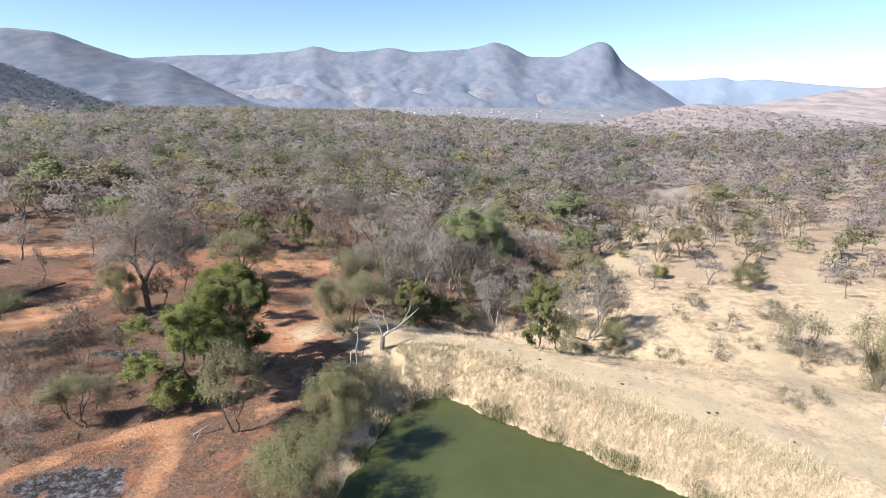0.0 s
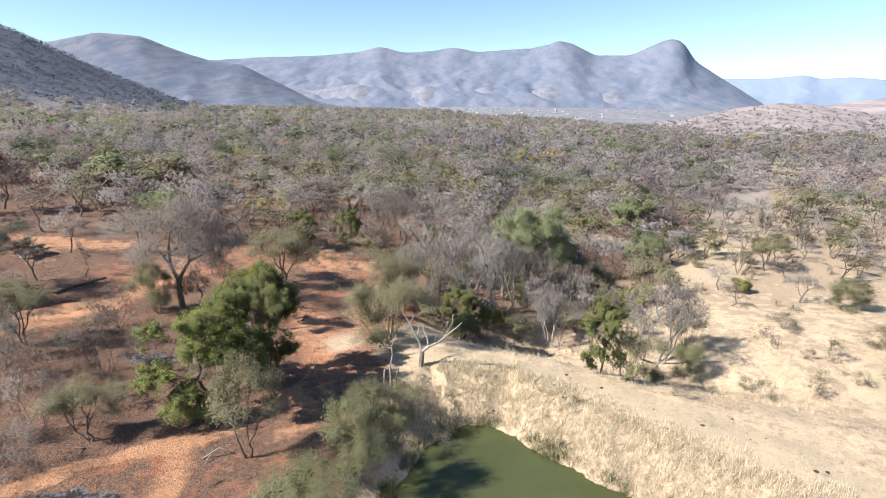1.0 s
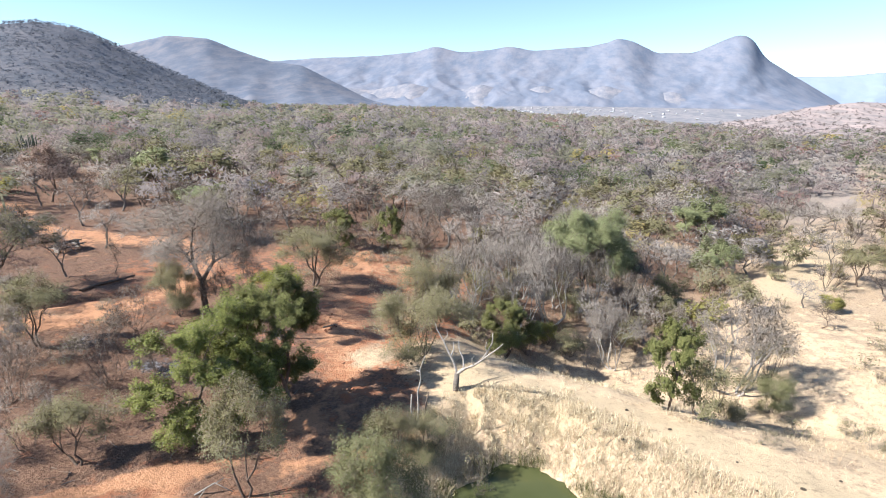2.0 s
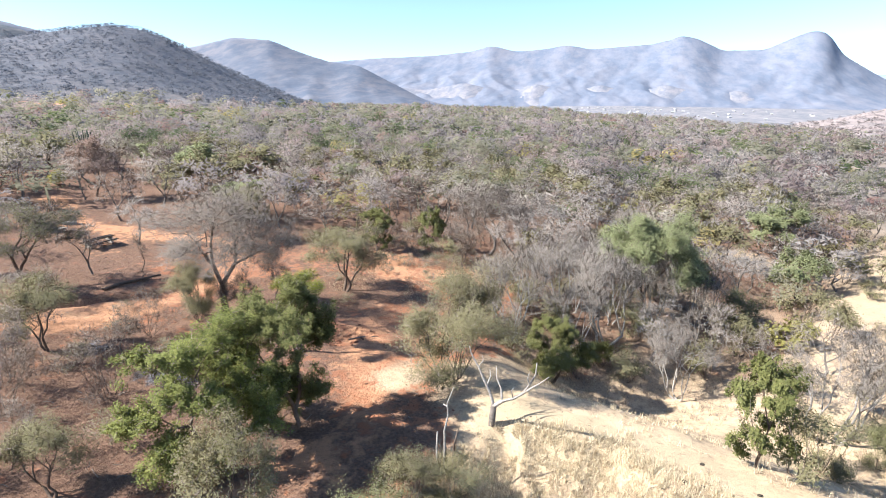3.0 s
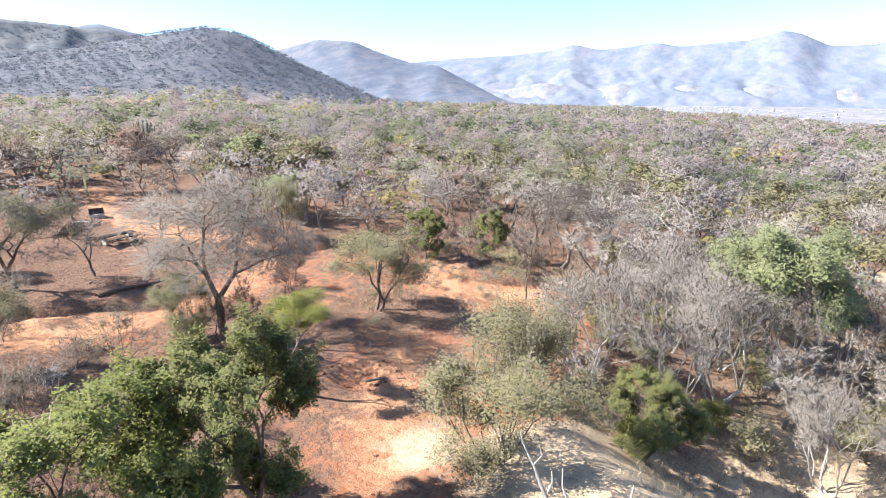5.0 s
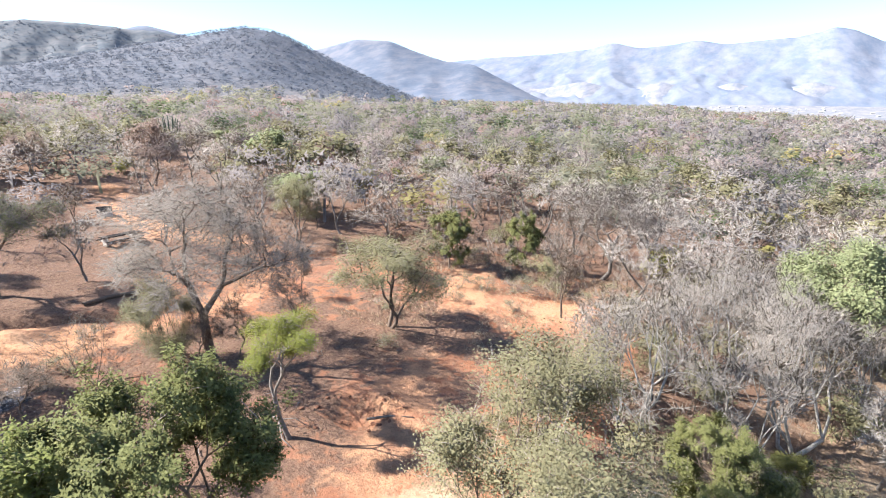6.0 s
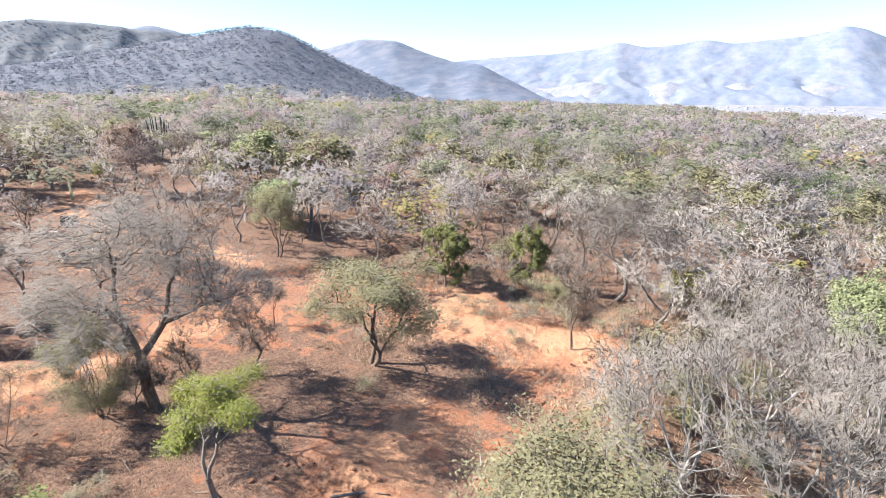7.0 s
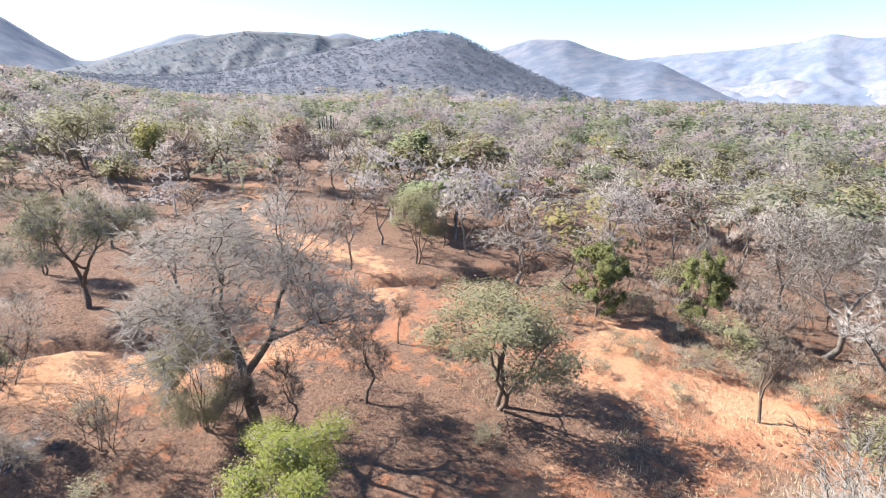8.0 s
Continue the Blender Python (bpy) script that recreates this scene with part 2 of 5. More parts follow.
LEAF_YELLOW = leaf("yellow_leaves", (0.17, 0.17, 0.05), (0.35, 0.32, 0.11), (0.30, 0.23, 0.08))
STRAW = twig("dry_grass", (0.36, 0.285, 0.18), (0.68, 0.575, 0.405))
# Hill scrub has the haze of its distance in its bluish base colour.
HAZY_HILL_SCRUB = far_growth("hazy_hill_scrub", (0.086, 0.101, 0.127), (0.156, 0.163, 0.190))
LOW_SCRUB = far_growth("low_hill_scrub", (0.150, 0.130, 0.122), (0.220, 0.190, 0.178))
# Far crowns: lifted, cooler, narrower tones than near trees, in place of haze.
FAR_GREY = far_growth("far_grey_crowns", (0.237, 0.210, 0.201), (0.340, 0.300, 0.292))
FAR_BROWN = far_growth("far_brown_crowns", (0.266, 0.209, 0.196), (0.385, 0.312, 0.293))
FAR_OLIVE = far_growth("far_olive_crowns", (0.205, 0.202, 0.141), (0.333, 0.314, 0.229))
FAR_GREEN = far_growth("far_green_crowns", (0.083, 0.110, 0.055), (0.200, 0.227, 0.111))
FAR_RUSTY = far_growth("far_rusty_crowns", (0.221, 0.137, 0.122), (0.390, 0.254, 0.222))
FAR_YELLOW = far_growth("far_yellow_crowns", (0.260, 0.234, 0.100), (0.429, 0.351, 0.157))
RUSH = twig("green_rushes", (0.05, 0.06, 0.02), (0.20, 0.19, 0.07))
WOOD = plain("weathered_planks", (0.022, 0.017, 0.014), (0.055, 0.042, 0.034), 9.0, 0.9, 0.01)
CEMENT = plain("cement", (0.34, 0.30, 0.26), (0.50, 0.45, 0.39), 6.0, 0.95, 0.01)
IRON = plain("dark_iron", (0.03, 0.03, 0.032), (0.075, 0.065, 0.06), 12.0, 0.6)
DUNG = plain("dry_dung", (0.035, 0.028, 0.022), (0.09, 0.07, 0.05), 12.0, 0.95, 0.02)
STONE = plain("red_stones", (0.11, 0.050, 0.032), (0.26, 0.125, 0.075), 4.0, 0.95, 0.02)
SUCCULENT = plain("dark_succulent_skin", (0.030, 0.040, 0.028), (0.055, 0.070, 0.045), 5.0, 0.7)
WHITE = plain("white_paint", (0.70, 0.70, 0.69), (0.82, 0.82, 0.80), 5.0, 0.6)
WALLS = plain("pale_house_walls", (0.24, 0.23, 0.22), (0.38, 0.37, 0.36), 0.05)
ROOFS = plain("zinc_roofs", (0.26, 0.27, 0.29), (0.45, 0.46, 0.47), 0.05, 0.6)


def pond_water():
    m, nodes, links, bsdf = material("pond_water", 0.06)
    links.new(mixed(nodes, links, grain(nodes, links, 0.25, 3.0), (0.056, 0.064, 0.024), (0.070, 0.077, 0.032)), bsdf.inputs["Base Color"])
    bsdf.inputs["IOR"].default_value, bsdf.inputs["Specular IOR Level"].default_value = 1.33, 0.35
    bumped(nodes, links, bsdf, grain(nodes, links, 5.0, 3.0, 0.5, 0.0, 1.0), 0.08, 0.02)
    return m


POND_WATER = pond_water()


# ---- mesh helpers ----
class Soup:
    """Loose triangles and tubes, gathered into one mesh."""

    def __init__(self):
        self.v, self.f = [], []

    def blade(self, a, b, width, side):
        n = len(self.v)
        s = side * (width / 2)
        self.v += [a - s, a + s, b]
        self.f.append((n, n + 1, n + 2))

    def leaf(self, p, along, across, size):
        n = len(self.v)
        u, w = along * size, across * (size * 0.55)
        fold = along.cross(across) * (size * 0.15)
        self.v += [p, p + u * 0.5 + w + fold, p + u, p + u * 0.5 - w + fold]
        self.f += [(n, n + 1, n + 2), (n, n + 2, n + 3)]

    def leaflet(self, p, along, across, size):
        """A small leaf as one narrow triangle."""
        n = len(self.v)
        self.v += [p - across * (size * 0.42), p + across * (size * 0.42), p + along * size * 1.25]
        self.f.append((n, n + 1, n + 2))

    def tube(self, a, b, ra, rb, sides, first=None, cap=False):
        """A tapered tube from a to b; returns its last ring, from which the next one can go on."""
        d = (b - a).normalized()
        u = d.orthogonal().normalized()
        w = d.cross(u)
        rings = [first] if first is not None else []
        for p, r in ([(b, rb)] if first is not None else [(a, ra), (b, rb)]):
            n = len(self.v)
            self.v += [p + (u * math.cos(2 * math.pi * k / sides) + w * math.sin(2 * math.pi * k / sides)) * r for k in range(sides)]
            rings.append(list(range(n, n + sides)))
        lo, hi = rings
        for k in range(sides):
            j = (k + 1) % sides
            self.f += [(lo[k], lo[j], hi[j]), (lo[k], hi[j], hi[k])]
        if cap:
            self.f += [(hi[0], hi[k], hi[k + 1]) for k in range(1, sides - 1)]
        return hi

    def mesh(self, name, mat, smooth=False, dome=None):
        verts, tris = np.array([tuple(p) for p in self.v], np.float32), np.array(self.f, np.int32)
        normals = None
        if dome:
            tris, normals = rounded(verts, tris, *dome)
        return arrays_mesh(name, verts, tris, [mat], None, smooth, normals)


def rounded(verts, tris, h, w, own):
    """Soft normals for the sprays of a crown: outward from its middle, with a share of each spray's own."""
    out = verts / np.array((w, w, h), np.float32) - np.array((0, 0, 0.30), np.float32)
    out = 0.5 * out / (np.linalg.norm(out, axis=1, keepdims=True) + 1e-6) + np.array((0, 0, 0.65), np.float32)
    face = np.cross(verts[tris[:, 1]] - verts[tris[:, 0]], verts[tris[:, 2]] - verts[tris[:, 0]])
    face /= np.linalg.norm(face, axis=1, keepdims=True) + 1e-9
    turned = np.einsum("ij,ij->i", face, out[tris[:, 0]]) < 0
    tris = np.where(turned[:, None], tris[:, ::-1], tris)
    face[turned] *= -1
    normals = out.copy()
    for k in range(3):
        normals[tris[:, k]] += own * face
    return tris, normals / (np.linalg.norm(normals, axis=1, keepdims=True) + 1e-6)


def arrays_mesh(name, verts, tris, mats, slots=None, smooth=False, normals=None):
    me = bpy.data.meshes.new(name)
    me.vertices.add(len(verts))
    me.vertices.foreach_set("co", np.ascontiguousarray(verts, np.float32).ravel())
    me.loops.add(3 * len(tris))
    me.loops.foreach_set("vertex_index", np.ascontiguousarray(tris, np.int32).ravel())
    me.polygons.add(len(tris))
    me.polygons.foreach_set("loop_start", np.arange(0, 3 * len(tris), 3, dtype=np.int32))
    for mat in mats:
        me.materials.append(mat)
    if slots is not None:
        me.polygons.foreach_set("material_index", np.ascontiguousarray(slots, np.int32))
    me.polygons.foreach_set("use_smooth", np.full(len(tris), smooth or normals is not None))
    me.update(calc_edges=True)
    if normals is None:
        me.validate()
    else:
        me.normals_split_custom_set_from_vertices(normals.tolist())
    return me


def part(name, bm, mat, parent, label=""):
    """Link a bmesh or a mesh as one mesh object under a thing or a part."""
    if isinstance(bm, bmesh.types.BMesh):
        me = bpy.data.meshes.new(name)
        bm.to_mesh(me)
        bm.free()
        me.materials.append(mat)
    else:
        me = bm
    ob = new(name, me)
    ob.parent = parent
    return tagged(ob, label)


def box(bm, x0, y0, z0, x1, y1, z1, bevel=0.01):
    made = bmesh.ops.create_cube(bm, size=1.0, matrix=Matrix.Translation(((x0 + x1) / 2, (y0 + y1) / 2, (z0 + z1) / 2)) @ Matrix.Diagonal((x1 - x0, y1 - y0, z1 - z0, 1)))
    edges = list({e for v in made["verts"] for e in v.link_edges})
    if bevel:
        bmesh.ops.bevel(bm, geom=edges, offset=bevel, segments=1, affect="EDGES")
    return bm


def lift(x, y):
    return float(height(x, y))


# ---- the ground ----
TRACK = [(-12.0, 33.0), (-12.0, 39.0), (-14.8, 46.5), (-17.2, 52.5), (-18.6, 58.5), (-21.0, 66.0), (-23.0, 71.0)]
FOOTPATH = [(-26.0, 22.0), (-20.5, 28.0), (-16.0, 31.0), (-13.0, 36.5)]
BY_FIRE = [(-15.5, 20.0), (-15.5, 27.0), (-17.5, 30.5)]
WEST_TRACK = [(-44.0, 38.0), (-38.0, 43.5), (-34.5, 49.5), (-34.0, 57.0), (-35.5, 61.0), (-41.5, 66.5), (-50.0, 64.0), (-60.0, 63.0), (-72.0, 70.0)]
PALE_STRIP = [(-12.0, 44.5), (-11.5, 50.0), (-11.5, 58.0), (-9.0, 66.0)]
EAST_TRACK = [(24.0, 24.0), (30.0, 46.0), (44.0, 57.0), (47.0, 64.0), (52.0, 75.0)]
NORTH_TRACK = [(28.0, 78.0), (36.0, 94.0), (47.0, 112.0), (56.0, 130.0), (62.0, 150.0)]


# Leaf litter under trees; its dark colour also adds to their shade.
LITTER_SHADE = [(-27.0, 49.5, 4.0), (-22.0, 58.2, 4.6), (-44.5, 46.5, 4.0), (-40.5, 69.0, 3.0), (-38.5, 74.0, 4.0), (-31.0, 85.0, 5.0), (-19.0, 62.5, 2.5), (-26.5, 53.5, 2.5), (-16.0, 35.5, 5.0), (-26.0, 37.0, 4.0), (-22.0, 41.5, 3.0), (-52.0, 47.0, 4.0)]


def axis(near0, near1, step, far, grow=1.075):
    mids = list(np.arange(near0, near1 + step / 2, step))
    s, up, down = step, [near1], [near0]
    while up[-1] < far:
        s *= grow
        up.append(up[-1] + s)
    s = step
    while down[-1] > -far:
        s *= grow
        down.append(down[-1] - s)
    return np.array(down[:0:-1] + mids + up[1:])


def skyline(az, ridge):
    """Height of a ridge over the eye's level, in degrees, at an azimuth to the left of north."""
    a, e = np.array(ridge).T
    fine = np.arange(a[0], a[-1] + 0.25, 0.25)
    v = np.interp(fine, a, e)
    soft = np.convolve(np.pad(v, 3, mode="edge"), np.hanning(7) / np.hanning(7).sum(), "valid")
    return np.interp(az, fine, soft)


WEST_HILL = [(23.0, -2.5), (29.0, -0.2), (35.6, 2.3), (40.2, 4.5), (42.6, 5.9), (45.5, 6.5), (48.8, 6.2), (53.0, 5.3), (60.0, 3.7), (66.0, 2.6), (72.0, 2.3), (80.0, 2.4), (90.0, 2.2), (110.0, 1.5)]


def bearing(x, y):
    return np.degrees(np.arctan2(-x, y)), np.hypot(x, y)


def land(x, y):
    """The whole sheet: the place's own ground, and the hill to the west that it runs up to."""
    az, far = bearing(x, y)
    z = height(x, y)
    top = 15 + 800 * np.tan(np.radians(skyline(az, WEST_HILL)))
    spurs = 1 + 0.5 * (rough_noise(x, y, 170.0, 3) - 0.5) * (1 - ramp(700, 800, far))
    side = ramp(22, 31, az) * (1 - ramp(100, 112, az))
    hill = np.maximum(top * spurs - z, 0) * ramp(330, 800, far) ** 1.1 * side
    z = z - 13 * ramp(330, 620, far) * ramp(-3, -17, az)
    return z + hill * (1 - 0.9 * ramp(850, 1500, far)) - 10 * ramp(850, 1500, far)


def bare_foot(x, y):
    """Share of bare diggings at the foot of the western hill."""
    az, far = bearing(x, y)
    return np.exp(-((az - 49.5) / 4.6) ** 4 - ((far - 418) / 22) ** 4) * ramp(0.38, 0.55, rough_noise(x, y, 30.0, 2, 3))


def soils(x, y):
    """Shares of sand, trodden track, litter and ash."""
    behind = 0.38 * (x - 4.5) + 0.925 * (y - 42.0)
    edge = -7.0 + 1.0 * np.maximum(y - 58, 0) * 0.45 - 3.0 * ramp(40, 46, y) * (1 - ramp(46, 52, y))
    sand = ramp(-3, 3, x - edge)
    sand = np.maximum(sand, 0.42 * np.exp(-(np.hypot((x + 12.0) / 3.0, (y - 44.8) / 1.6)) ** 2) + 0.45 * np.exp(-(lane(x, y, PALE_STRIP) / 2.0) ** 2)) * (1 - 0.35 * ramp(60, 110, y))
    sand = np.maximum(sand, 0.42 * np.exp(-(np.hypot((x + 38.2) / 3.6, (y - 44.3) / 1.7)) ** 2) + 0.40 * np.exp(-(np.hypot((x + 42.5) / 3.5, (y - 66.3) / 2.2)) ** 2) + 0.38 * np.exp(-(np.hypot((x + 13.0) / 4.0, (y - 69.0) / 2.5)) ** 2))
    track = 0.62 * np.exp(-(lane(x, y, TRACK) / 2.6) ** 2) + 0.85 * np.exp(-(lane(x, y, FOOTPATH) / 0.8) ** 2) + 0.75 * np.exp(-(lane(x, y, BY_FIRE) / 1.0) ** 2)
    track = track + 0.62 * np.exp(-(lane(x, y, WEST_TRACK) / 2.6) ** 2) + 0.8 * np.exp(-(lane(x, y, EAST_TRACK) / 2.2) ** 2) + np.exp(-(lane(x, y, NORTH_TRACK) / 4.0) ** 4)
    track = track + 1.1 * np.exp(-(lane(x, y, CREST) / 2.6) ** 4) * ramp(-8, -4, x)
    track = track + 0.9 * np.exp(-(np.hypot((x + 38.0) / 4.2, (y - 44.3) / 2.0)) ** 2) + 0.6 * np.exp(-(np.hypot((x + 14.0) / 3.5, (y - 69.0) / 3.0)) ** 2) + 0.35 * np.exp(-(np.hypot((x + 50.0) / 6.0, (y - 58.0) / 5.0)) ** 2)
    litter = 0.58 + 0.22 * waves(x, y, 9.0, 0.6) + 0.16 * waves(x, y, 3.1, 2.6)
    for cx, cy, r in LITTER_SHADE:
        litter = litter + 0.55 * np.exp(-(np.hypot(x - cx, y - cy) / r) ** 2)
        track = track * (1 - 0.6 * np.exp(-(np.hypot(x - cx, y - cy) / r) ** 2))
    litter = litter + 0.35 * ramp(2, -4, x + 20) * ramp(48, 40, y) - 0.25 * sand * (1 - ramp(50, 70, y)) + 0.5 * ramp(62, 95, y)
    litter = litter + 0.25 * ramp(52, 57, y) * ramp(-9, -5, x) * ramp(0, -4, x - 12 - 0.42 * (y - 52))
    open_floor = np.exp(-(np.hypot((x + 15.5) / 8.0, (y - 67.0) / 5.0)) ** 4)
    litter, sand, track = litter - 0.30 * open_floor, np.maximum(sand, 0.30 * open_floor), track + 0.22 * open_floor
    litter = litter + 0.45 * ramp(-38, -46, x) * ramp(95, 80, y)
    litter = litter - 0.12 * np.exp(-(np.hypot((x + 33.0) / 14.0, (y - 62.0) / 12.0)) ** 4)
    ash = np.exp(-(np.hypot((x + 19.2) / 3.4, (y - 24.7) / 1.5)) ** 4) + 0.6 * np.exp(-(np.hypot((x + 25.0) / 2.8, (y - 39.6) / 1.4)) ** 4)
    ash = ash + 0.55 * np.exp(-(np.hypot((x + 32.8) / 2.2, (y - 41.0) / 1.6)) ** 4)
    thick = ramp(52, 57, y - 7 * ramp(-1, 4, x)) * ramp(-9, -6, x) * ramp(1, -3, x - 11 - 0.40 * (y - 50))
    sand, litter = sand * (1 - 0.55 * thick), litter + 0.4 * thick
    d, dam = pond_edge(x, y)
    bank = ramp(-0.4, 0.2, d) * ramp(4.6, 3.0, d) * ramp(-6, -3, x) * ramp(40, 38.5, y)
    track, litter = track * (1 - 0.9 * bank), litter + 0.5 * bank
    gap = np.exp(-(np.hypot((x - 18.5) / 5.5, (y - 98.0) / 4.5)) ** 4) + np.exp(-(np.hypot((x - 11.5) / 2.6, (y - 77.5) / 2.2)) ** 4)
    sand, litter = np.maximum(sand, 0.9 * gap), litter * (1 - 0.6 * gap)
    foot = bare_foot(x, y)
    sand, track, litter = np.maximum(sand, 0.55 * foot), np.maximum(track, foot), litter * (1 - foot)
    return np.clip(np.stack([sand, track, litter, ash], -1), 0, 1)


def sheet(name, xs, ys, zs, mat):
    h, w = xs.shape
    verts = np.stack([xs, ys, zs], -1).reshape(-1, 3)
    i = np.arange(h * w).reshape(h, w)
    a, b, c, d = i[:-1, :-1].ravel(), i[:-1, 1:].ravel(), i[1:, 1:].ravel(), i[1:, :-1].ravel()
    return arrays_mesh(name, verts, np.concatenate([np.stack([a, b, c], -1), np.stack([a, c, d], -1)]), [mat], None, True)


AXES = axis(-60, 28, 0.48, 4600), axis(24, 76, 0.48, 4600)


def resting(x, y):
    """Height of the built sheet, which far out is coarser than the land that it follows."""
    ax, ay = AXES
    i, j = np.searchsorted(ax, x) - 1, np.searchsorted(ay, y) - 1
    u, v = (x - ax[i]) / (ax[i + 1] - ax[i]), (y - ay[j]) / (ay[j + 1] - ay[j])
    return (land(ax[i], ay[j]) * (1 - u) + land(ax[i + 1], ay[j]) * u) * (1 - v) + (land(ax[i], ay[j + 1]) * (1 - u) + land(ax[i + 1], ay[j + 1]) * u) * v


def build_ground():
    xs, ys = np.meshgrid(*AXES)
    me = sheet("ground", xs, ys, land(xs, ys), EARTH)
    colour = me.color_attributes.new("soil", "FLOAT_COLOR", "POINT")
    colour.data.foreach_set("color", soils(xs, ys).reshape(-1, 4).astype(np.float32).ravel())
    far = np.hypot(xs + 15, ys - 40)
    scrub = me.attributes.new("scrub", "FLOAT", "POINT")
    scrub.data.foreach_set("value", (ramp(70, 150, far + 25 * waves(xs, ys, 60.0)) * (1 - 0.75 * (xs > 5 + 0.42 * ys) * ramp(330, 120, far)) * (1 - bare_foot(xs, ys))).astype(np.float32).ravel())
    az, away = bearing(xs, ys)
    hazy_upland = me.attributes.new("hazy_upland", "FLOAT", "POINT")
    hazy_upland.data.foreach_set("value", (ramp(330, 520, away) * ramp(22, 34, az)).astype(np.float32).ravel())
    tagged(new("ground", me), "red bushveld earth running into pale sand and litter", "ground", "", "structure")


def build_water():
    bm = bmesh.new()
    bmesh.ops.create_grid(bm, x_segments=24, y_segments=24, size=0.5, matrix=Matrix.Translation((6.0, 23.5, WATER)) @ Matrix.Diagonal((30, 33, 1, 1)))
    ob = new("water", bpy.data.meshes.new("water"))
    bm.to_mesh(ob.data)
    bm.free()
    ob.data.materials.append(POND_WATER)
    tagged(ob, "still murky green water of a farm pond", "water", "", "structure")


def build_range(name, ridge, near, far, mat, label, rough, seed):
    """A range of hills: rises from near to its ridge at far, with spurs and gullies, and falls away behind."""
    az = np.radians(np.linspace(ridge[0][0], ridge[-1][0], 250))
    run = np.concatenate([np.linspace(0, 1, 48), [1.04, 1.1, 1.2]])
    a, s = np.meshgrid(az, run)
    r = near + (far - near) * s
    x, y = -np.sin(a) * r, np.cos(a) * r
    top = 15 + far * np.tan(np.radians(skyline(np.degrees(a), ridge)))
    size = far * 0.085
    bend = (rough_noise(x, y, size * 1.5, seed + 9, 3) - 0.5) * size * 0.8
    along, down = a * far + bend, r * 0.28
    spur = 1 - np.abs(2 * rough_noise(along, down, size, seed, 4) - 1) * 2
    fold = rough_noise(along, down, size * 0.30, seed + 4, 4) - 0.5
    rise = np.where(s <= 1, 0.35 * s + 0.65 * s ** 2.2, 1 - 2.2 * (s - 1))
    keep = np.clip(s * (1.02 - s) * 3.4, 0, 1)
    z = -14 + (top + 14) * (rise + rough * keep * (0.55 * (spur - 0.4) + 0.30 * fold) + 0.016 * (rough_noise(x, y, size * 0.12, seed, 3) - 0.5) * (s > 0.3))
    tagged(new(name, sheet(name, x, y, z, mat)), label, "mountain", "", "structure")
    return x, y, z


build_ground()
build_water()
# Ridge scrub and soil are tinted bluish for the haze before them.
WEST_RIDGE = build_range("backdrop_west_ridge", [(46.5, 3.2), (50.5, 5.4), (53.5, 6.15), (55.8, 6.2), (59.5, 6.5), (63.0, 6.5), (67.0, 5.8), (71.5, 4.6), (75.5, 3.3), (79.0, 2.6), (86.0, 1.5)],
            640, 1150, scrubby("hazed_ridge_scrub", (0.125, 0.126, 0.132), (0.075, 0.088, 0.103), (0.165, 0.152, 0.15), 0.06), "scrubby grey hill behind the bush", 0.30, 6.0)
# The blue-grey of the spur is distance haze painted into its scrub and soil.
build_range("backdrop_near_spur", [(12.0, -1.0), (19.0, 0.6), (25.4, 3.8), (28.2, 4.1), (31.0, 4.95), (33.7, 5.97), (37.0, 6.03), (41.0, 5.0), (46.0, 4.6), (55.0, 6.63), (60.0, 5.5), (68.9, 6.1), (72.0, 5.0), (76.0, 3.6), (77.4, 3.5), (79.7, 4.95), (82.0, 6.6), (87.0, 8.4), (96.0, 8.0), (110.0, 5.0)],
            1100, 2000, scrubby("hazed_spur_scrub", (0.150, 0.162, 0.195), (0.105, 0.125, 0.165), (0.205, 0.192, 0.204), 0.025), "scrub-covered mountain spur beyond the bush, tinted blue-grey for haze", 0.11, 0.3)
# Haze is put into these blue-grey colours and into the lowered relief.
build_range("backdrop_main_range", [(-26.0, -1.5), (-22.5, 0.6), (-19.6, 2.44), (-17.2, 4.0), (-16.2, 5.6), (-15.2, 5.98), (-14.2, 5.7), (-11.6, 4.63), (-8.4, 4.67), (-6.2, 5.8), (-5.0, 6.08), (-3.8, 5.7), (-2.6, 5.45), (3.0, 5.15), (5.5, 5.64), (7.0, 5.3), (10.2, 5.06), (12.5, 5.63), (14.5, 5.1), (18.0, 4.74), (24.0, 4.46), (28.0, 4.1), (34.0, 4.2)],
            2100, 4000, scrubby("hazed_range_scrub", (0.168, 0.184, 0.226), (0.124, 0.148, 0.196), (0.208, 0.205, 0.232), 0.012), "long mountain range with a steep peak, coloured blue-grey for haze", 0.15, 1.1)
# Farthest range: pale blue haze replaces its ground colours almost wholly.
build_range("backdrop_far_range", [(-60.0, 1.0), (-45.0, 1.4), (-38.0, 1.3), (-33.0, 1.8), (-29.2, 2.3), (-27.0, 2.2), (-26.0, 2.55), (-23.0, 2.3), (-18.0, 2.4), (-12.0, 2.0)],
            3600, 4500, scrubby("hazed_far_scrub", (0.21, 0.26, 0.33), (0.20, 0.25, 0.32), (0.23, 0.27, 0.33), 0.01), "mountains on the horizon, coloured pale blue for haze", 0.25, 2.2)
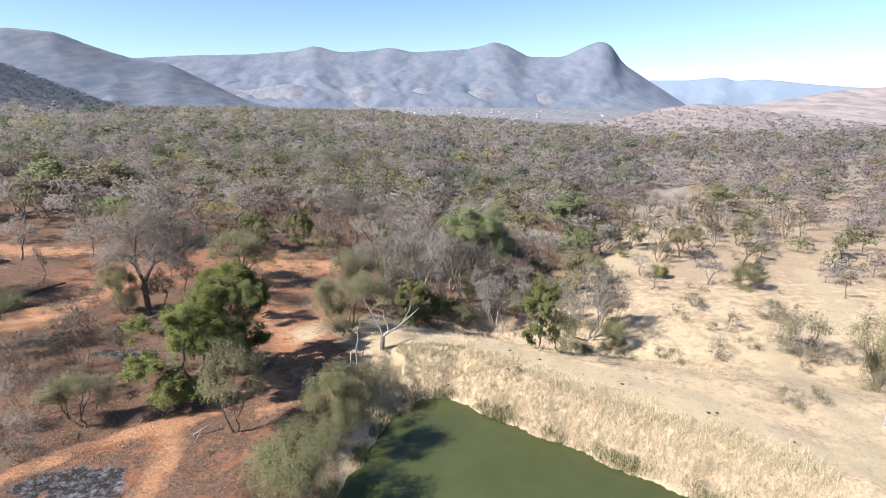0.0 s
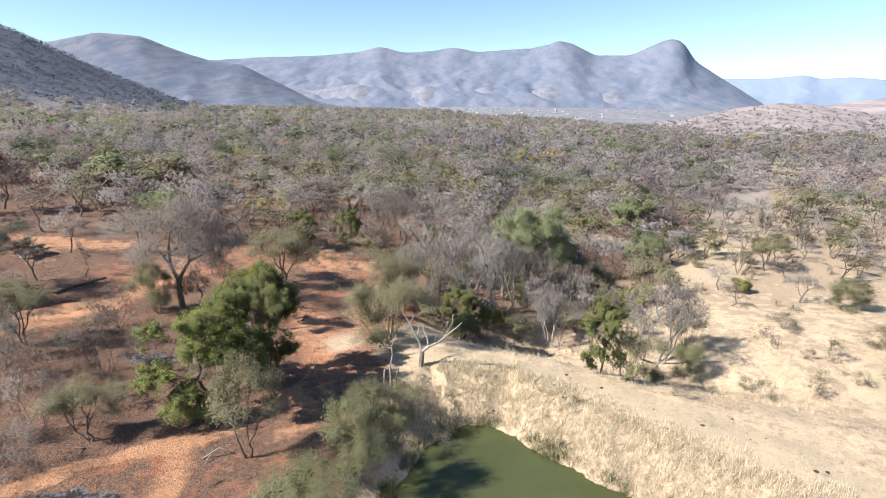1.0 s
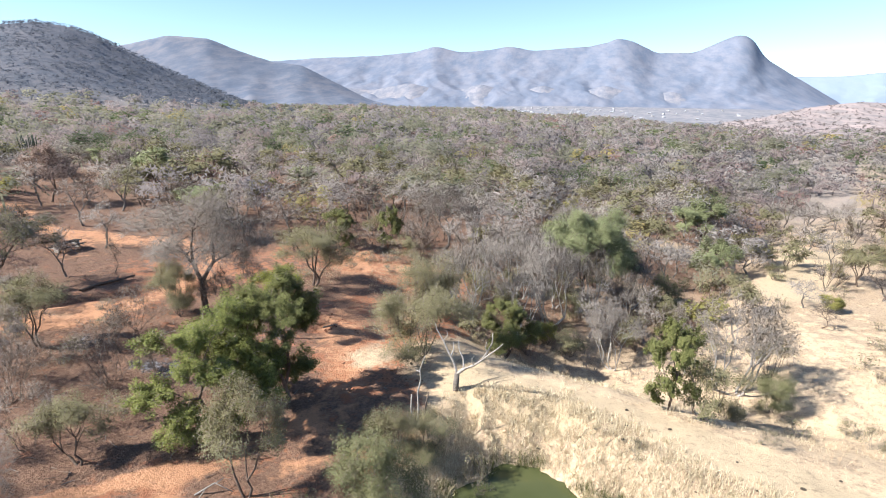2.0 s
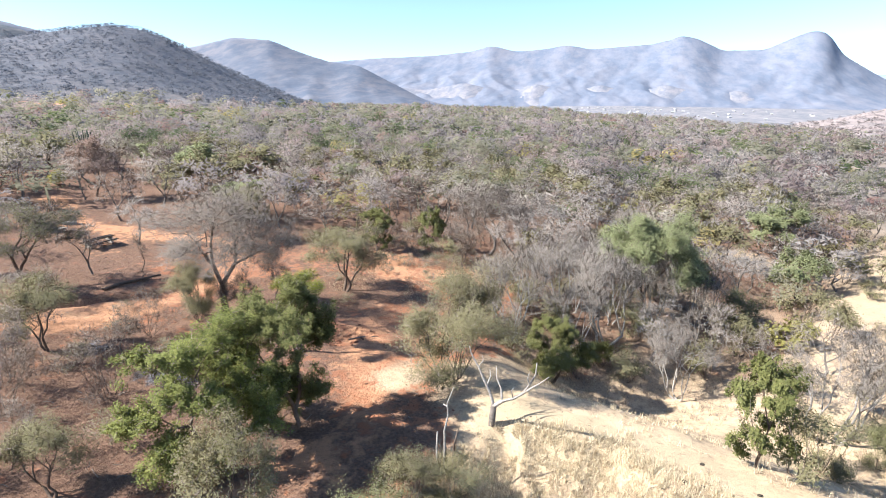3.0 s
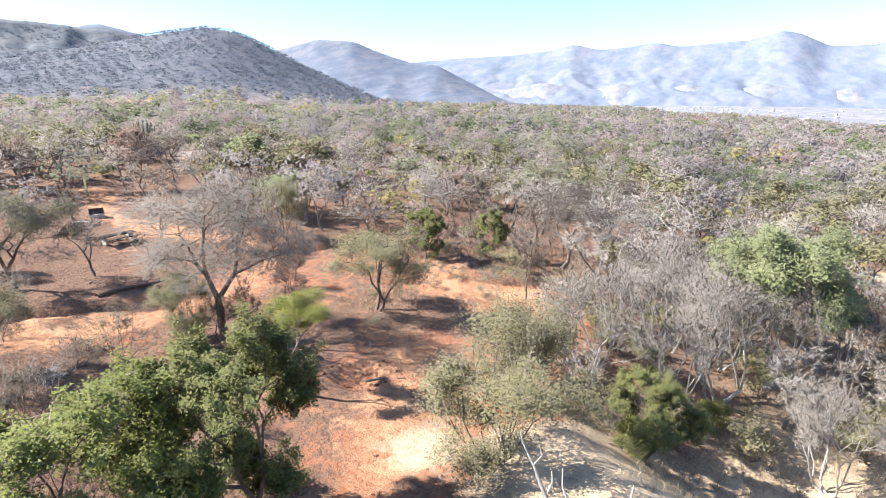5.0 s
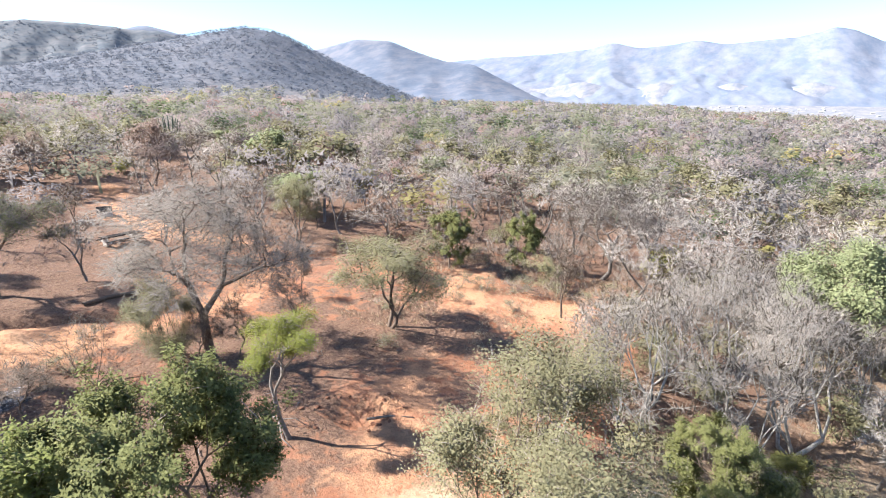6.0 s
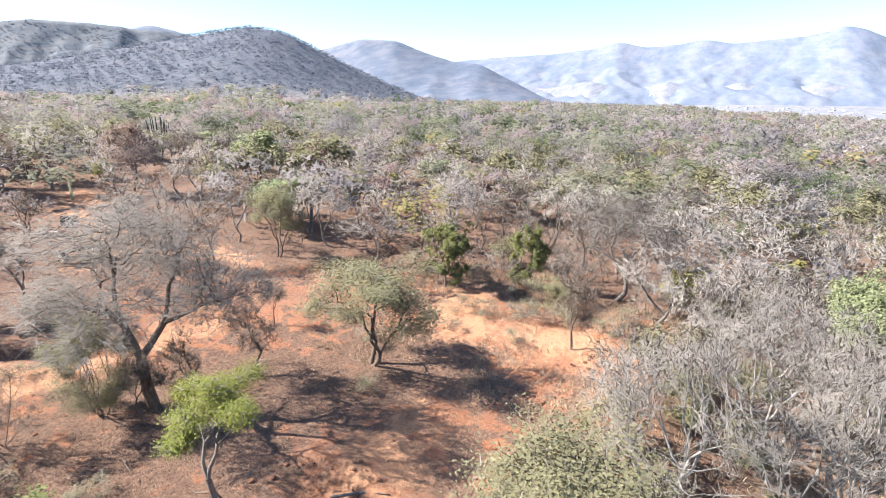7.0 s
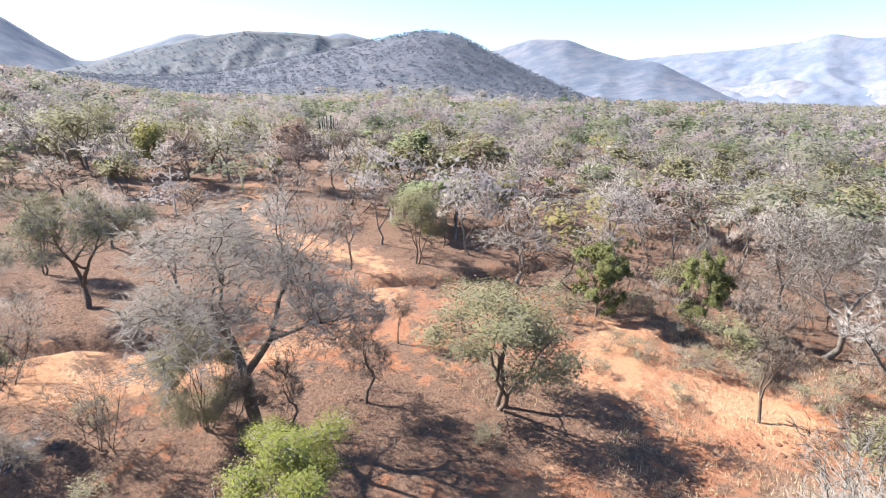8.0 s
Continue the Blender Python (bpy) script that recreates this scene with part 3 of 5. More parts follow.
# Foothill colours are shifted to blue-mauve to paint in the haze.
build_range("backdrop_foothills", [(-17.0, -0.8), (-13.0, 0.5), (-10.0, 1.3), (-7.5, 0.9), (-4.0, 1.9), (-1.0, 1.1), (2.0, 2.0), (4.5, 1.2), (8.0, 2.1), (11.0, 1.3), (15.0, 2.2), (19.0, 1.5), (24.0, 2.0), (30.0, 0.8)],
            2250, 2900, scrubby("hazed_foothill_scrub", (0.215, 0.212, 0.235), (0.150, 0.165, 0.200), (0.30, 0.27, 0.27), 0.03), "low foothills with bare patches before the range, haze in their colour", 0.16, 8.0)
# The valley's haze is only a lighter, greyer base colour.
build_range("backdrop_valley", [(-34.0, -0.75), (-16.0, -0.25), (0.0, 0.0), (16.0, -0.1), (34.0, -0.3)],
            900, 2300, scrubby("hazed_valley_scrub", (0.215, 0.205, 0.215), (0.150, 0.158, 0.175), (0.30, 0.265, 0.255), 0.05), "valley floor with scrub and clearings, haze in its colour", 0.0, 7.0)
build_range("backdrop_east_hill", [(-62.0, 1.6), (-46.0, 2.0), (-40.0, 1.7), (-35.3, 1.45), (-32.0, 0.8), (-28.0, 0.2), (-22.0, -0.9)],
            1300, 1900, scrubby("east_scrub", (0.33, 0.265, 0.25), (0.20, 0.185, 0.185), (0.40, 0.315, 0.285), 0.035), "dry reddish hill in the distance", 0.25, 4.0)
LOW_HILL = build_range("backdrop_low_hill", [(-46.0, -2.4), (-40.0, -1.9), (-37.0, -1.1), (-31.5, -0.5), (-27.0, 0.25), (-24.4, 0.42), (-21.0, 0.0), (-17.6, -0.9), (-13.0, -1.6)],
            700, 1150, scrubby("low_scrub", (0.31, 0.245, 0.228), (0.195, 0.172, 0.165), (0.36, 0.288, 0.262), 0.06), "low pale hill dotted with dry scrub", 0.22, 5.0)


# ---- trees and bushes ----
def aim(rng, up=-1.0):
    while True:
        v = Vector((rng.gauss(0, 1), rng.gauss(0, 1), rng.gauss(0, 1)))
        if v.length > 0.1 and v.normalized().z >= up:
            return v.normalized()


def crown_points(rng, n, h, w, low, squash, hollow, lobes=11, lump=(0.26, 0.46)):
    """Tips of twigs, on rounded lobes that crowd into an uneven dome between low * h and h."""
    mid, up, down = h * (low + (1 - low) * squash), h * (1 - low) * (1 - squash), h * (1 - low) * squash
    parts = []
    for _ in range(lobes):
        d, s, r = aim(rng, -0.95 if low < 0.1 else -0.45), rng.uniform(0.35, 0.82), rng.uniform(*lump)
        parts.append((Vector((d.x * s * w / 2, d.y * s * w / 2, mid + d.z * (s * up if d.z > 0 else (s + 0.3) * down))), r))
    points = []
    while len(points) < n:
        c, r = rng.choice(parts)
        v = aim(rng, -0.8)
        k = r * (hollow + (1 - hollow) * rng.random()) * rng.uniform(0.8, 1.12)
        p = c + Vector((v.x * k * w / 2, v.y * k * w / 2, v.z * k * (up + down) / 2 * 1.1))
        p.z = min(max(p.z, low * h * rng.uniform(0.6, 1.2), 0.15), h * 1.03)
        points.append(p)
    reach = sorted(math.hypot(p.x, p.y) for p in points)[int(0.96 * n) - 1]
    high = sorted(p.z for p in points)[int(0.98 * n) - 1]
    return [Vector((p.x * 0.5 * w / reach, p.y * 0.5 * w / reach, p.z * h / high)) for p in points]


def grow(seed, h, w, n, stems=1, low=0.35, fork=0.30, squash=0.35, hollow=0.35, girth=0.018, fine=0.035, spray=3, sides=7, leaves=0, leaf_size=0.2, leaf_spread=0.35, lean=0.08, lobes=11, lump=(0.26, 0.46), reach=0.062):
    """Wood, twigs and leaves of one tree: limbs part again and again towards the tips of its crown."""
    rng = random.Random(seed)
    wood, twigs, foliage, tips = Soup(), Soup(), Soup(), []
    points = crown_points(rng, n, h, w, low, squash, hollow, lobes, lump)

    def twiggy(a, b, width):
        bend = (a + b) / 2 + aim(rng) * (b - a).length * 0.13
        side = (b - a).cross(aim(rng))
        side = side.normalized() if side.length > 1e-6 else Vector((1, 0, 0))
        twigs.blade(a, bend + (bend - a) * 0.15, width, side)
        twigs.blade(bend, b, width * 0.8, side)
        for _ in range(spray):
            k = rng.random()
            p = a.lerp(bend, k * 2) if k < 0.5 else bend.lerp(b, k * 2 - 1)
            d = ((b - a).normalized() * 0.9 + aim(rng) * 0.95 + Vector((0, 0, 0.15))).normalized()
            twigs.blade(p, p + d * rng.uniform(0.4, 1.0) * max(0.22, reach * h), width * 0.75, d.orthogonal().normalized())
        tips.append((b, (b - a).normalized()))

    def limb(group, a, r, depth, ring):
        if len(group) <= 2 or depth > (10 if n > 700 else 8) or r < fine * (0.18 if n > 700 else 0.32):
            for p in group:
                twiggy(a, p, fine)
            return
        v = aim(rng)
        group = sorted(group, key=lambda p: p.dot(v))
        cut = max(1, min(len(group) - 1, int(len(group) * rng.uniform(0.35, 0.65))))
        for half in (group[:cut], group[cut:]):
            c = sum(half, Vector()) / len(half)
            b = a + (c - a) * rng.uniform(0.34, 0.5)
            b += aim(rng) * (b - a).length * 0.16
            rb = max(r * (len(half) / len(group)) ** 0.48 * 0.92, fine * 0.2)
            k = max(3, min(sides, int(rb / fine * 1.4) + 2))
            if k == 3:
                wood.tube(a, b, r * 0.82, rb, 3)
            else:
                m = a.lerp(b, 0.5) + aim(rng) * (b - a).length * 0.10
                wood.tube(m, b, (r * 0.8 + rb) / 2, rb, k, wood.tube(a, m, r * 0.82, (r * 0.8 + rb) / 2, k))
            limb(half, b, rb, depth + 1, None)

    rng.shuffle(points)
    if stems == 1:
        groups = [points]
    else:
        points.sort(key=lambda p: math.atan2(p.y, p.x))
        step = len(points) / stems
        groups = [points[int(k * step):int((k + 1) * step)] for k in range(stems)]
    for group in groups:
        c = sum(group, Vector()) / len(group)
        foot = Vector((c.x, c.y, 0)) * (0.10 if stems > 1 else 0.0) + Vector((0, 0, -0.15))
        r = girth * h * (1.0 if stems == 1 else stems ** -0.4)
        crotch = foot + Vector((c.x * (0.25 if stems > 1 else 0.1) + rng.gauss(0, lean) * h, c.y * (0.25 if stems > 1 else 0.1) + rng.gauss(0, lean) * h, fork * h * rng.uniform(0.8, 1.15)))
        bend = foot.lerp(crotch, 0.5) + Vector((rng.gauss(0, 1), rng.gauss(0, 1), 0)) * 0.02 * h
        root = wood.tube(foot, foot.lerp(bend, 0.25), r * 1.55, r * 1.12, sides)
        ring = wood.tube(foot.lerp(bend, 0.25), bend, r * 1.12, r * 1.02, sides, root)
        wood.tube(bend, crotch, r * 1.02, r * 0.9, sides, ring)
        limb(group, crotch, r * 0.9, 0, None)
    for k in range(leaves):
        p, d = tips[k % len(tips)]
        q = p + aim(rng) * leaf_spread * rng.random() ** 0.5 - d * rng.random() * leaf_spread
        face = (Vector((q.x / w, q.y / w, (q.z - 0.4 * h) / h)) * 1.6 + Vector((0, 0, 0.25)) + aim(rng) * 0.95).normalized()
        u = face.cross(aim(rng)).normalized()
        foliage.leaflet(q, u, face.cross(u), leaf_size * rng.uniform(0.6, 1.3))
    return wood, twigs, foliage


# kind: (name, category, label, wood, twigs, leaves, what sets its growth)
KINDS = {
    "bare": ("bare_tree", "tree", "leafless grey bushveld tree with a dome of fine twigs", BARK, TWIG, None,
             dict(h=7.0, w=8.0, low=0.22, fork=0.20, squash=0.42, girth=0.023, lean=0.07)),
    "great": ("bare_tree", "tree", "old leafless tree with stout dark trunk and wide grey crown", BARK_DARK, TWIG_OLD, None,
              dict(h=9.8, w=11.0, low=0.12, fork=0.28, squash=0.50, girth=0.025, lean=0.04, lobes=24, lump=(0.22, 0.40))),
    "broad": ("bare_tree", "tree", "broad leafless tree with pale grey dome of twigs", BARK, TWIG, None,
              dict(h=8.2, w=10.5, low=0.10, fork=0.20, squash=0.48, girth=0.022, lean=0.05, lobes=24, lump=(0.20, 0.36))),
    "twiggy": ("bare_bush", "bush", "leafless many-stemmed grey bush of fine twigs", BARK_DARK, TWIG_BROWN, None,
               dict(h=4.0, w=4.8, stems=5, low=0.06, fork=0.08, squash=0.5, girth=0.014, lean=0.05, lobes=14, lump=(0.22, 0.42))),
    "thin": ("bare_sapling", "tree", "thin leafless dark-twigged tree on dry ground", BARK_DARK, TWIG_DARK, None,
             dict(h=5.0, w=3.0, low=0.30, fork=0.30, squash=0.40, girth=0.013, lean=0.07, lobes=8, lump=(0.3, 0.55))),
    "pale": ("bare_tree", "tree", "leafless thorn tree with pale tangled limbs in the thicket", BARK_PALE, TWIG_PALE, None,
             dict(h=7.5, w=7.5, stems=3, low=0.10, fork=0.12, squash=0.50, girth=0.021, lean=0.05, lobes=16, lump=(0.2, 0.38))),
    "olive": ("olive_tree", "tree", "sparse grey-green tree holding small dry leaves", BARK_DARK, TWIG_BROWN, LEAF_OLIVE,
              dict(h=6.0, w=6.0, stems=2, low=0.15, fork=0.20, squash=0.45, girth=0.020, lean=0.04, lobes=16, lump=(0.2, 0.4))),
    "bush": ("olive_bush", "bush", "many-stemmed grey-green bush with small leaves", BARK_DARK, TWIG_BROWN, LEAF_OLIVE,
             dict(h=5.0, w=5.4, stems=5, low=0.03, fork=0.10, squash=0.55, girth=0.014, lean=0.05)),
    "willow": ("willowy_tree", "tree", "willowy many-stemmed tree with small olive leaves behind the dam", BARK_DARK, TWIG_BROWN, LEAF_OLIVE,
               dict(h=7.0, w=6.6, stems=6, low=0.03, fork=0.08, squash=0.58, girth=0.013, lean=0.05, lobes=22, lump=(0.18, 0.36))),
    "dusky": ("dusky_green_tree", "tree", "dense dusky green tree with hanging outer twigs", BARK_DARK, TWIG_BROWN, LEAF_DUSK,
              dict(h=8.0, w=7.0, low=0.07, fork=0.16, squash=0.50, girth=0.020, hollow=0.3, lean=0.04, lobes=24, lump=(0.16, 0.33))),
    "canopy": ("light_green_tree", "tree", "broad light green tree standing over the thicket", BARK_DARK, TWIG_BROWN, LEAF_LIGHT,
               dict(h=8.0, w=7.0, low=0.10, fork=0.18, squash=0.48, girth=0.020, hollow=0.5, lean=0.04, lobes=20, lump=(0.16, 0.32))),
    "thick": ("sage_bush", "bush", "thick sage-green bush with many stems", BARK_DARK, TWIG_BROWN, LEAF_SAGE,
              dict(h=5.0, w=5.4, stems=5, low=0.03, fork=0.08, squash=0.55, girth=0.014, lean=0.05, lobes=22, lump=(0.26, 0.44), hollow=0.2)),
    "green": ("green_tree", "tree", "dense dark green evergreen tree with a rounded crown", BARK_DARK, TWIG_BROWN, LEAF_GREEN,
              dict(h=8.0, w=7.0, low=0.07, fork=0.16, squash=0.48, girth=0.020, hollow=0.3, lean=0.04, lobes=26, lump=(0.20, 0.38))),
    "fresh": ("young_green_tree", "tree", "young tree with fresh bright green leaves and a leaning stem", BARK, TWIG_BROWN, LEAF_BRIGHT,
              dict(h=5.4, w=3.8, low=0.42, fork=0.36, squash=0.42, girth=0.017, lean=0.06, lobes=10, lump=(0.16, 0.32))),
    "red": ("rusty_tree", "tree", "tree with rusty red-brown withered leaves", BARK_DARK, TWIG_BROWN, LEAF_RED,
            dict(h=7.0, w=7.0, low=0.28, fork=0.26, squash=0.42, girth=0.017, lean=0.05)),
    "yellow": ("yellow_bush", "bush", "bush with yellowing green leaves", BARK_DARK, TWIG_BROWN, LEAF_YELLOW,
               dict(h=3.0, w=3.0, stems=3, low=0.08, fork=0.14, squash=0.5, girth=0.014, lean=0.06)),
    "brush": ("dry_bush", "bush", "sprawling brown-grey leafless bush on pale sand", BARK, TWIG_BROWN, LEAF_OLIVE,
              dict(h=3.0, w=4.4, stems=8, low=0.02, fork=0.06, squash=0.55, girth=0.011, lean=0.06, lobes=16, lump=(0.22, 0.40))),
    "sparse": ("spreading_tree", "tree", "spreading tree with heavy dark limbs and thin grey-green crown", BARK_DARK, TWIG_OLD, LEAF_SAGE,
               dict(h=7.0, w=9.0, low=0.30, fork=0.22, squash=0.40, girth=0.026, lean=0.06, lobes=20, lump=(0.18, 0.34))),
    "shrub": ("dry_shrub", "shrub", "leafless dry grey shrub on pale sand", BARK, TWIG_BROWN, LEAF_OLIVE,
              dict(h=2.2, w=2.6, stems=6, low=0.02, fork=0.08, squash=0.6, girth=0.010, lean=0.05)),
}
LEAFY = {"olive": (17, 0.084, 0.45), "bush": (15, 0.082, 0.42), "thick": (38, 0.058, 0.40), "willow": (38, 0.064, 0.46), "dusky": (68, 0.085, 0.30), "canopy": (50, 0.090, 0.42), "green": (60, 0.085, 0.30), "fresh": (34, 0.046, 0.32), "red": (18, 0.080, 0.45), "yellow": (14, 0.085, 0.3), "shrub": (1, 0.08, 0.2), "brush": (2, 0.075, 0.3), "sparse": (5, 0.080, 0.35)}
SHAPES = {}


def shape(kind, grade, seed):
    """Shared meshes of one grown tree; grade 0 stands nearest to the path."""
    key = (kind, grade, seed)
    if key not in SHAPES:
        spec = KINDS[kind]
        tall = spec[6]["h"]
        n = {0: 1000, 1: 290, 2: 140}[grade]
        n = int(n * {"great": 3.6, "broad": 2.4, "pale": 1.35, "twiggy": 0.8, "brush": 0.7, "sparse": 1.6, "shrub": 0.35, "yellow": 0.4, "thin": 0.45, "fresh": 0.5, "olive": 0.55, "bush": 0.48, "thick": 0.6, "willow": 0.7, "dusky": 0.8, "green": 0.8, "canopy": 0.8}.get(kind, 1.0))
        fine = {0: 0.022, 1: 0.042, 2: 0.075}[grade] * (tall / 6.0) ** 0.6
        bare = kind in ("bare", "pale", "thin", "great", "broad", "twiggy", "brush", "sparse")
        per, size, spread = LEAFY.get(kind, (0, 0.1, 0.1))
        grow_leaves = int(n * per * {0: 1.85, 1: 1.0, 2: 0.7}[grade])
        wood, twigs, foliage = grow(seed * 7 + len(kind) * 101, n=n, fine=fine, spray={0: 7, 1: 8, 2: 8}[grade] if bare else {0: 4, 1: 3, 2: 2}[grade], reach=({0: 0.062 if kind == "great" else 0.080, 1: 0.085, 2: 0.085}[grade] if bare else 0.062), sides={0: 8, 1: 6, 2: 5}[grade], leaves=grow_leaves,
                                    leaf_size=size * {0: 0.95, 1: 2.1, 2: 3.4}[grade], leaf_spread=spread * {0: 1.0, 1: 1.3, 2: 1.5}[grade], **spec[6])
        made = [("trunk", wood.mesh("trunk", spec[3], True)), ("crown", twigs.mesh("crown", spec[4], dome=(tall, spec[6]["w"], (0.7, 0.35, 0.2)[grade])))]
        if foliage.f:
            made.append(("foliage", foliage.mesh("foliage", spec[5], dome=(tall, spec[6]["w"], (0.55, 0.4, 0.3)[grade]))))
        SHAPES[key] = made
    return SHAPES[key]


TAKEN = []


def plant(kind, x, y, tall, wide, grade=0, seed=0, turn=None, label="", sink=0.0):
    """One tree or bush as a thing of its own, rooted in the ground."""
    name, category, text, *_ , spec = KINDS[kind]
    thing = new(name)
    rng = random.Random(int(x * 13.7 + y * 91.3))
    across = wide / spec["w"]
    thing.matrix_basis = pose(x, y, float(land(x, y)) - sink, 0, 0, turn if turn is not None else rng.uniform(0, 360)) @ Matrix.Diagonal((across, across, tall / spec["h"], 1))
    for part_name, me in shape(kind, grade, seed):
        part(part_name, me, None, thing)
    TAKEN.append((x, y, wide / 2))
    return tagged(thing, label or text, category, "bushveld " + ("trees" if category == "tree" else "bushes"))


# the red clearing and its trees
plant("great", -28.0, 49.0, 9.9, 11.2, 0, 1, 115)
for kind, x, y, tall, wide, seed in [
    ("willow", -29.2, 47.4, 4.8, 4.6, 2), ("thin", -26.7, 53.7, 4.2, 3.2, 1), ("thin", -30.4, 58.7, 2.9, 2.0, 2),
    ("olive", -22.5, 58.2, 6.0, 8.4, 1), ("thin", -13.8, 67.6, 5.0, 3.4, 2), ("fresh", -19.3, 45.9, 5.7, 4.4, 1), ("broad", -13.4, 78.6, 8.2, 11.0, 1),
    ("sparse", -45.7, 46.5, 7.2, 9.0, 2), ("olive", -53.1, 45.5, 5.6, 4.2, 3), ("thin", -42.1, 63.5, 6.1, 3.3, 1), ("olive", -40.3, 68.8, 6.2, 5.3, 1)]:
    plant(kind, x, y, tall, wide, 0, seed)
for kind, x, y, tall, wide, seed in [
    ("bare", -45.8, 69.4, 6.7, 4.8, 3), ("thin", -42.2, 73.7, 4.7, 2.6, 2), ("bare", -39.4, 74.2, 6.6, 6.2, 4), ("olive", -41.7, 82.4, 6.3, 3.8, 2),
    ("bare", -31.6, 85.2, 7.4, 7.8, 1), ("dusky", -25.2, 71.6, 4.9, 4.1, 2), ("dusky", -20.3, 76.5, 4.9, 3.7, 1), ("thin", -28.5, 67.9, 4.9, 2.8, 3),
    ("thin", -27.2, 81.9, 4.7, 2.2, 1), ("bare", -26.1, 85.4, 5.3, 4.4, 2), ("thin", -54.8, 56.2, 4.8, 3.3, 2), ("bare", -48.4, 60.5, 5.2, 5.4, 3), ("bare", -44.6, 51.6, 4.8, 5.2, 2), ("bare", -56.4, 50.6, 5.4, 5.8, 1), ("bare", -57.0, 66.6, 5.8, 6.4, 4), ("thin", -41.5, 54.0, 4.1, 1.8, 1)]:
    plant(kind, x, y, tall, wide, 1, seed)

# low dry shrubs at the edge of the thicket
for x, y, tall, wide, seed in [
    (-20.6, 69.0, 1.3, 2.6, 1), (-18.4, 70.6, 1.5, 3.0, 2), (-17.0, 66.6, 0.9, 2.0, 3), (-22.6, 68.4, 1.2, 2.4, 2), (-15.6, 72.0, 1.6, 3.2, 1), (-12.0, 71.4, 1.3, 2.8, 3), (-9.6, 69.4, 1.4, 2.6, 2), (-19.6, 73.4, 1.7, 3.0, 3),
    (-24.0, 75.2, 1.6, 2.8, 1), (-10.8, 73.0, 1.6, 3.0, 2), (-16.2, 75.8, 1.8, 3.4, 1), (-21.4, 65.2, 0.8, 1.8, 3), (-30.6, 47.6, 0.9, 1.8, 2), (-33.2, 44.0, 1.0, 2.2, 1), (-25.0, 44.4, 0.8, 2.0, 3), (-28.0, 43.0, 1.0, 2.4, 2), (-36.0, 46.8, 0.9, 2.0, 1), (-21.0, 56.4, 0.9, 2.2, 2), (-24.6, 60.2, 0.9, 2.4, 3)]:
    plant("shrub", x, y, tall, wide, 0, seed, label="low sprawling dry shrub on red earth")
for x, y, tall, wide in [(-27.2, 48.0, 3.6, 2.4), (-26.9, 49.8, 3.9, 2.8)]:
    plant("thin", x, y, tall, wide, 0, 1, label="thin leafless stems beside an old tree's trunk")

# low bare growth under the trees north of the clearing
for x, y, tall, wide, seed in [(-16.6, 77.4, 3.0, 4.8, 1), (-11.0, 75.6, 2.8, 4.6, 2), (-8.2, 77.0, 3.2, 4.8, 3), (-18.6, 80.0, 3.2, 5.0, 2), (-22.4, 76.0, 2.6, 4.0, 3), (-14.6, 83.0, 3.4, 5.2, 1), (-9.8, 81.6, 3.4, 5.2, 2), (-21.6, 83.0, 3.4, 5.0, 3), (-26.4, 77.6, 2.6, 4.0, 1), (-6.6, 72.6, 2.6, 4.2, 2), (-5.6, 81.2, 3.6, 5.4, 1), (-25.0, 87.0, 3.6, 5.2, 2)]:
    plant("twiggy", x, y, tall, wide, 1, seed)
for x, y, tall, wide, seed in [(-10.2, 85.6, 6.6, 8.4, 1), (-4.6, 78.4, 6.4, 8.0, 3), (-18.6, 90.0, 6.8, 8.4, 2), (-2.0, 81.0, 6.2, 7.6, 4), (-12.2, 91.0, 6.8, 8.6, 3)]:
    plant("bare", x, y, tall, wide, 1, seed)

# the far side of the clearing
for kind, x, y, tall, wide, seed in [
    ("olive", -87.9, 55.9, 7.9, 10.1, 1), ("yellow", -85.4, 62.6, 6.2, 4.2, 2), ("red", -78.7, 65.1, 6.2, 6.0, 1), ("bare", -75.5, 68.4, 7.6, 7.6, 2),
    ("red", -69.9, 74.7, 8.0, 8.3, 2), ("bare", -76.9, 85.6, 6.7, 6.8, 3), ("bare", -74.2, 93.0, 6.9, 8.6, 1), ("olive", -87.6, 113.0, 5.6, 8.0, 3),
    ("yellow", -78.6, 75.7, 2.4, 3.0, 1), ("shrub", -82.1, 49.7, 3.1, 3.2, 1), ("bare", -58.7, 75.0, 6.9, 6.4, 4), ("bare", -68.9, 72.0, 6.0, 5.9, 2), ("thin", -55.5, 74.3, 4.5, 4.1, 1)]:
    plant(kind, x, y, tall, wide, 1, seed)

# west of the pond
for kind, x, y, tall, wide, seed in [
    ("green", -16.8, 33.6, 7.4, 7.4, 1), ("dusky", -15.0, 37.7, 7.8, 6.6, 2), ("olive", -12.7, 29.6, 5.7, 4.0, 3), ("olive", -22.0, 29.8, 3.7, 4.0, 2),
    ("twiggy", -25.4, 30.2, 3.6, 3.6, 3), ("twiggy", -26.3, 37.0, 4.2, 5.2, 4), ("thin", -23.9, 37.6, 3.4, 1.8, 2), ("olive", -34.8, 39.6, 5.1, 5.0, 1),
    ("thick", -6.8, 30.4, 5.2, 4.7, 1), ("thick", -7.7, 25.3, 4.8, 5.6, 2), ("bush", -7.4, 34.4, 2.8, 3.2, 2), ("bush", -5.6, 35.9, 2.6, 3.4, 1), ("shrub", -2.8, 35.3, 2.3, 2.2, 2), ("twiggy", -30.2, 33.5, 4.0, 4.6, 1)]:
    plant(kind, x, y, tall, wide, 0, seed)

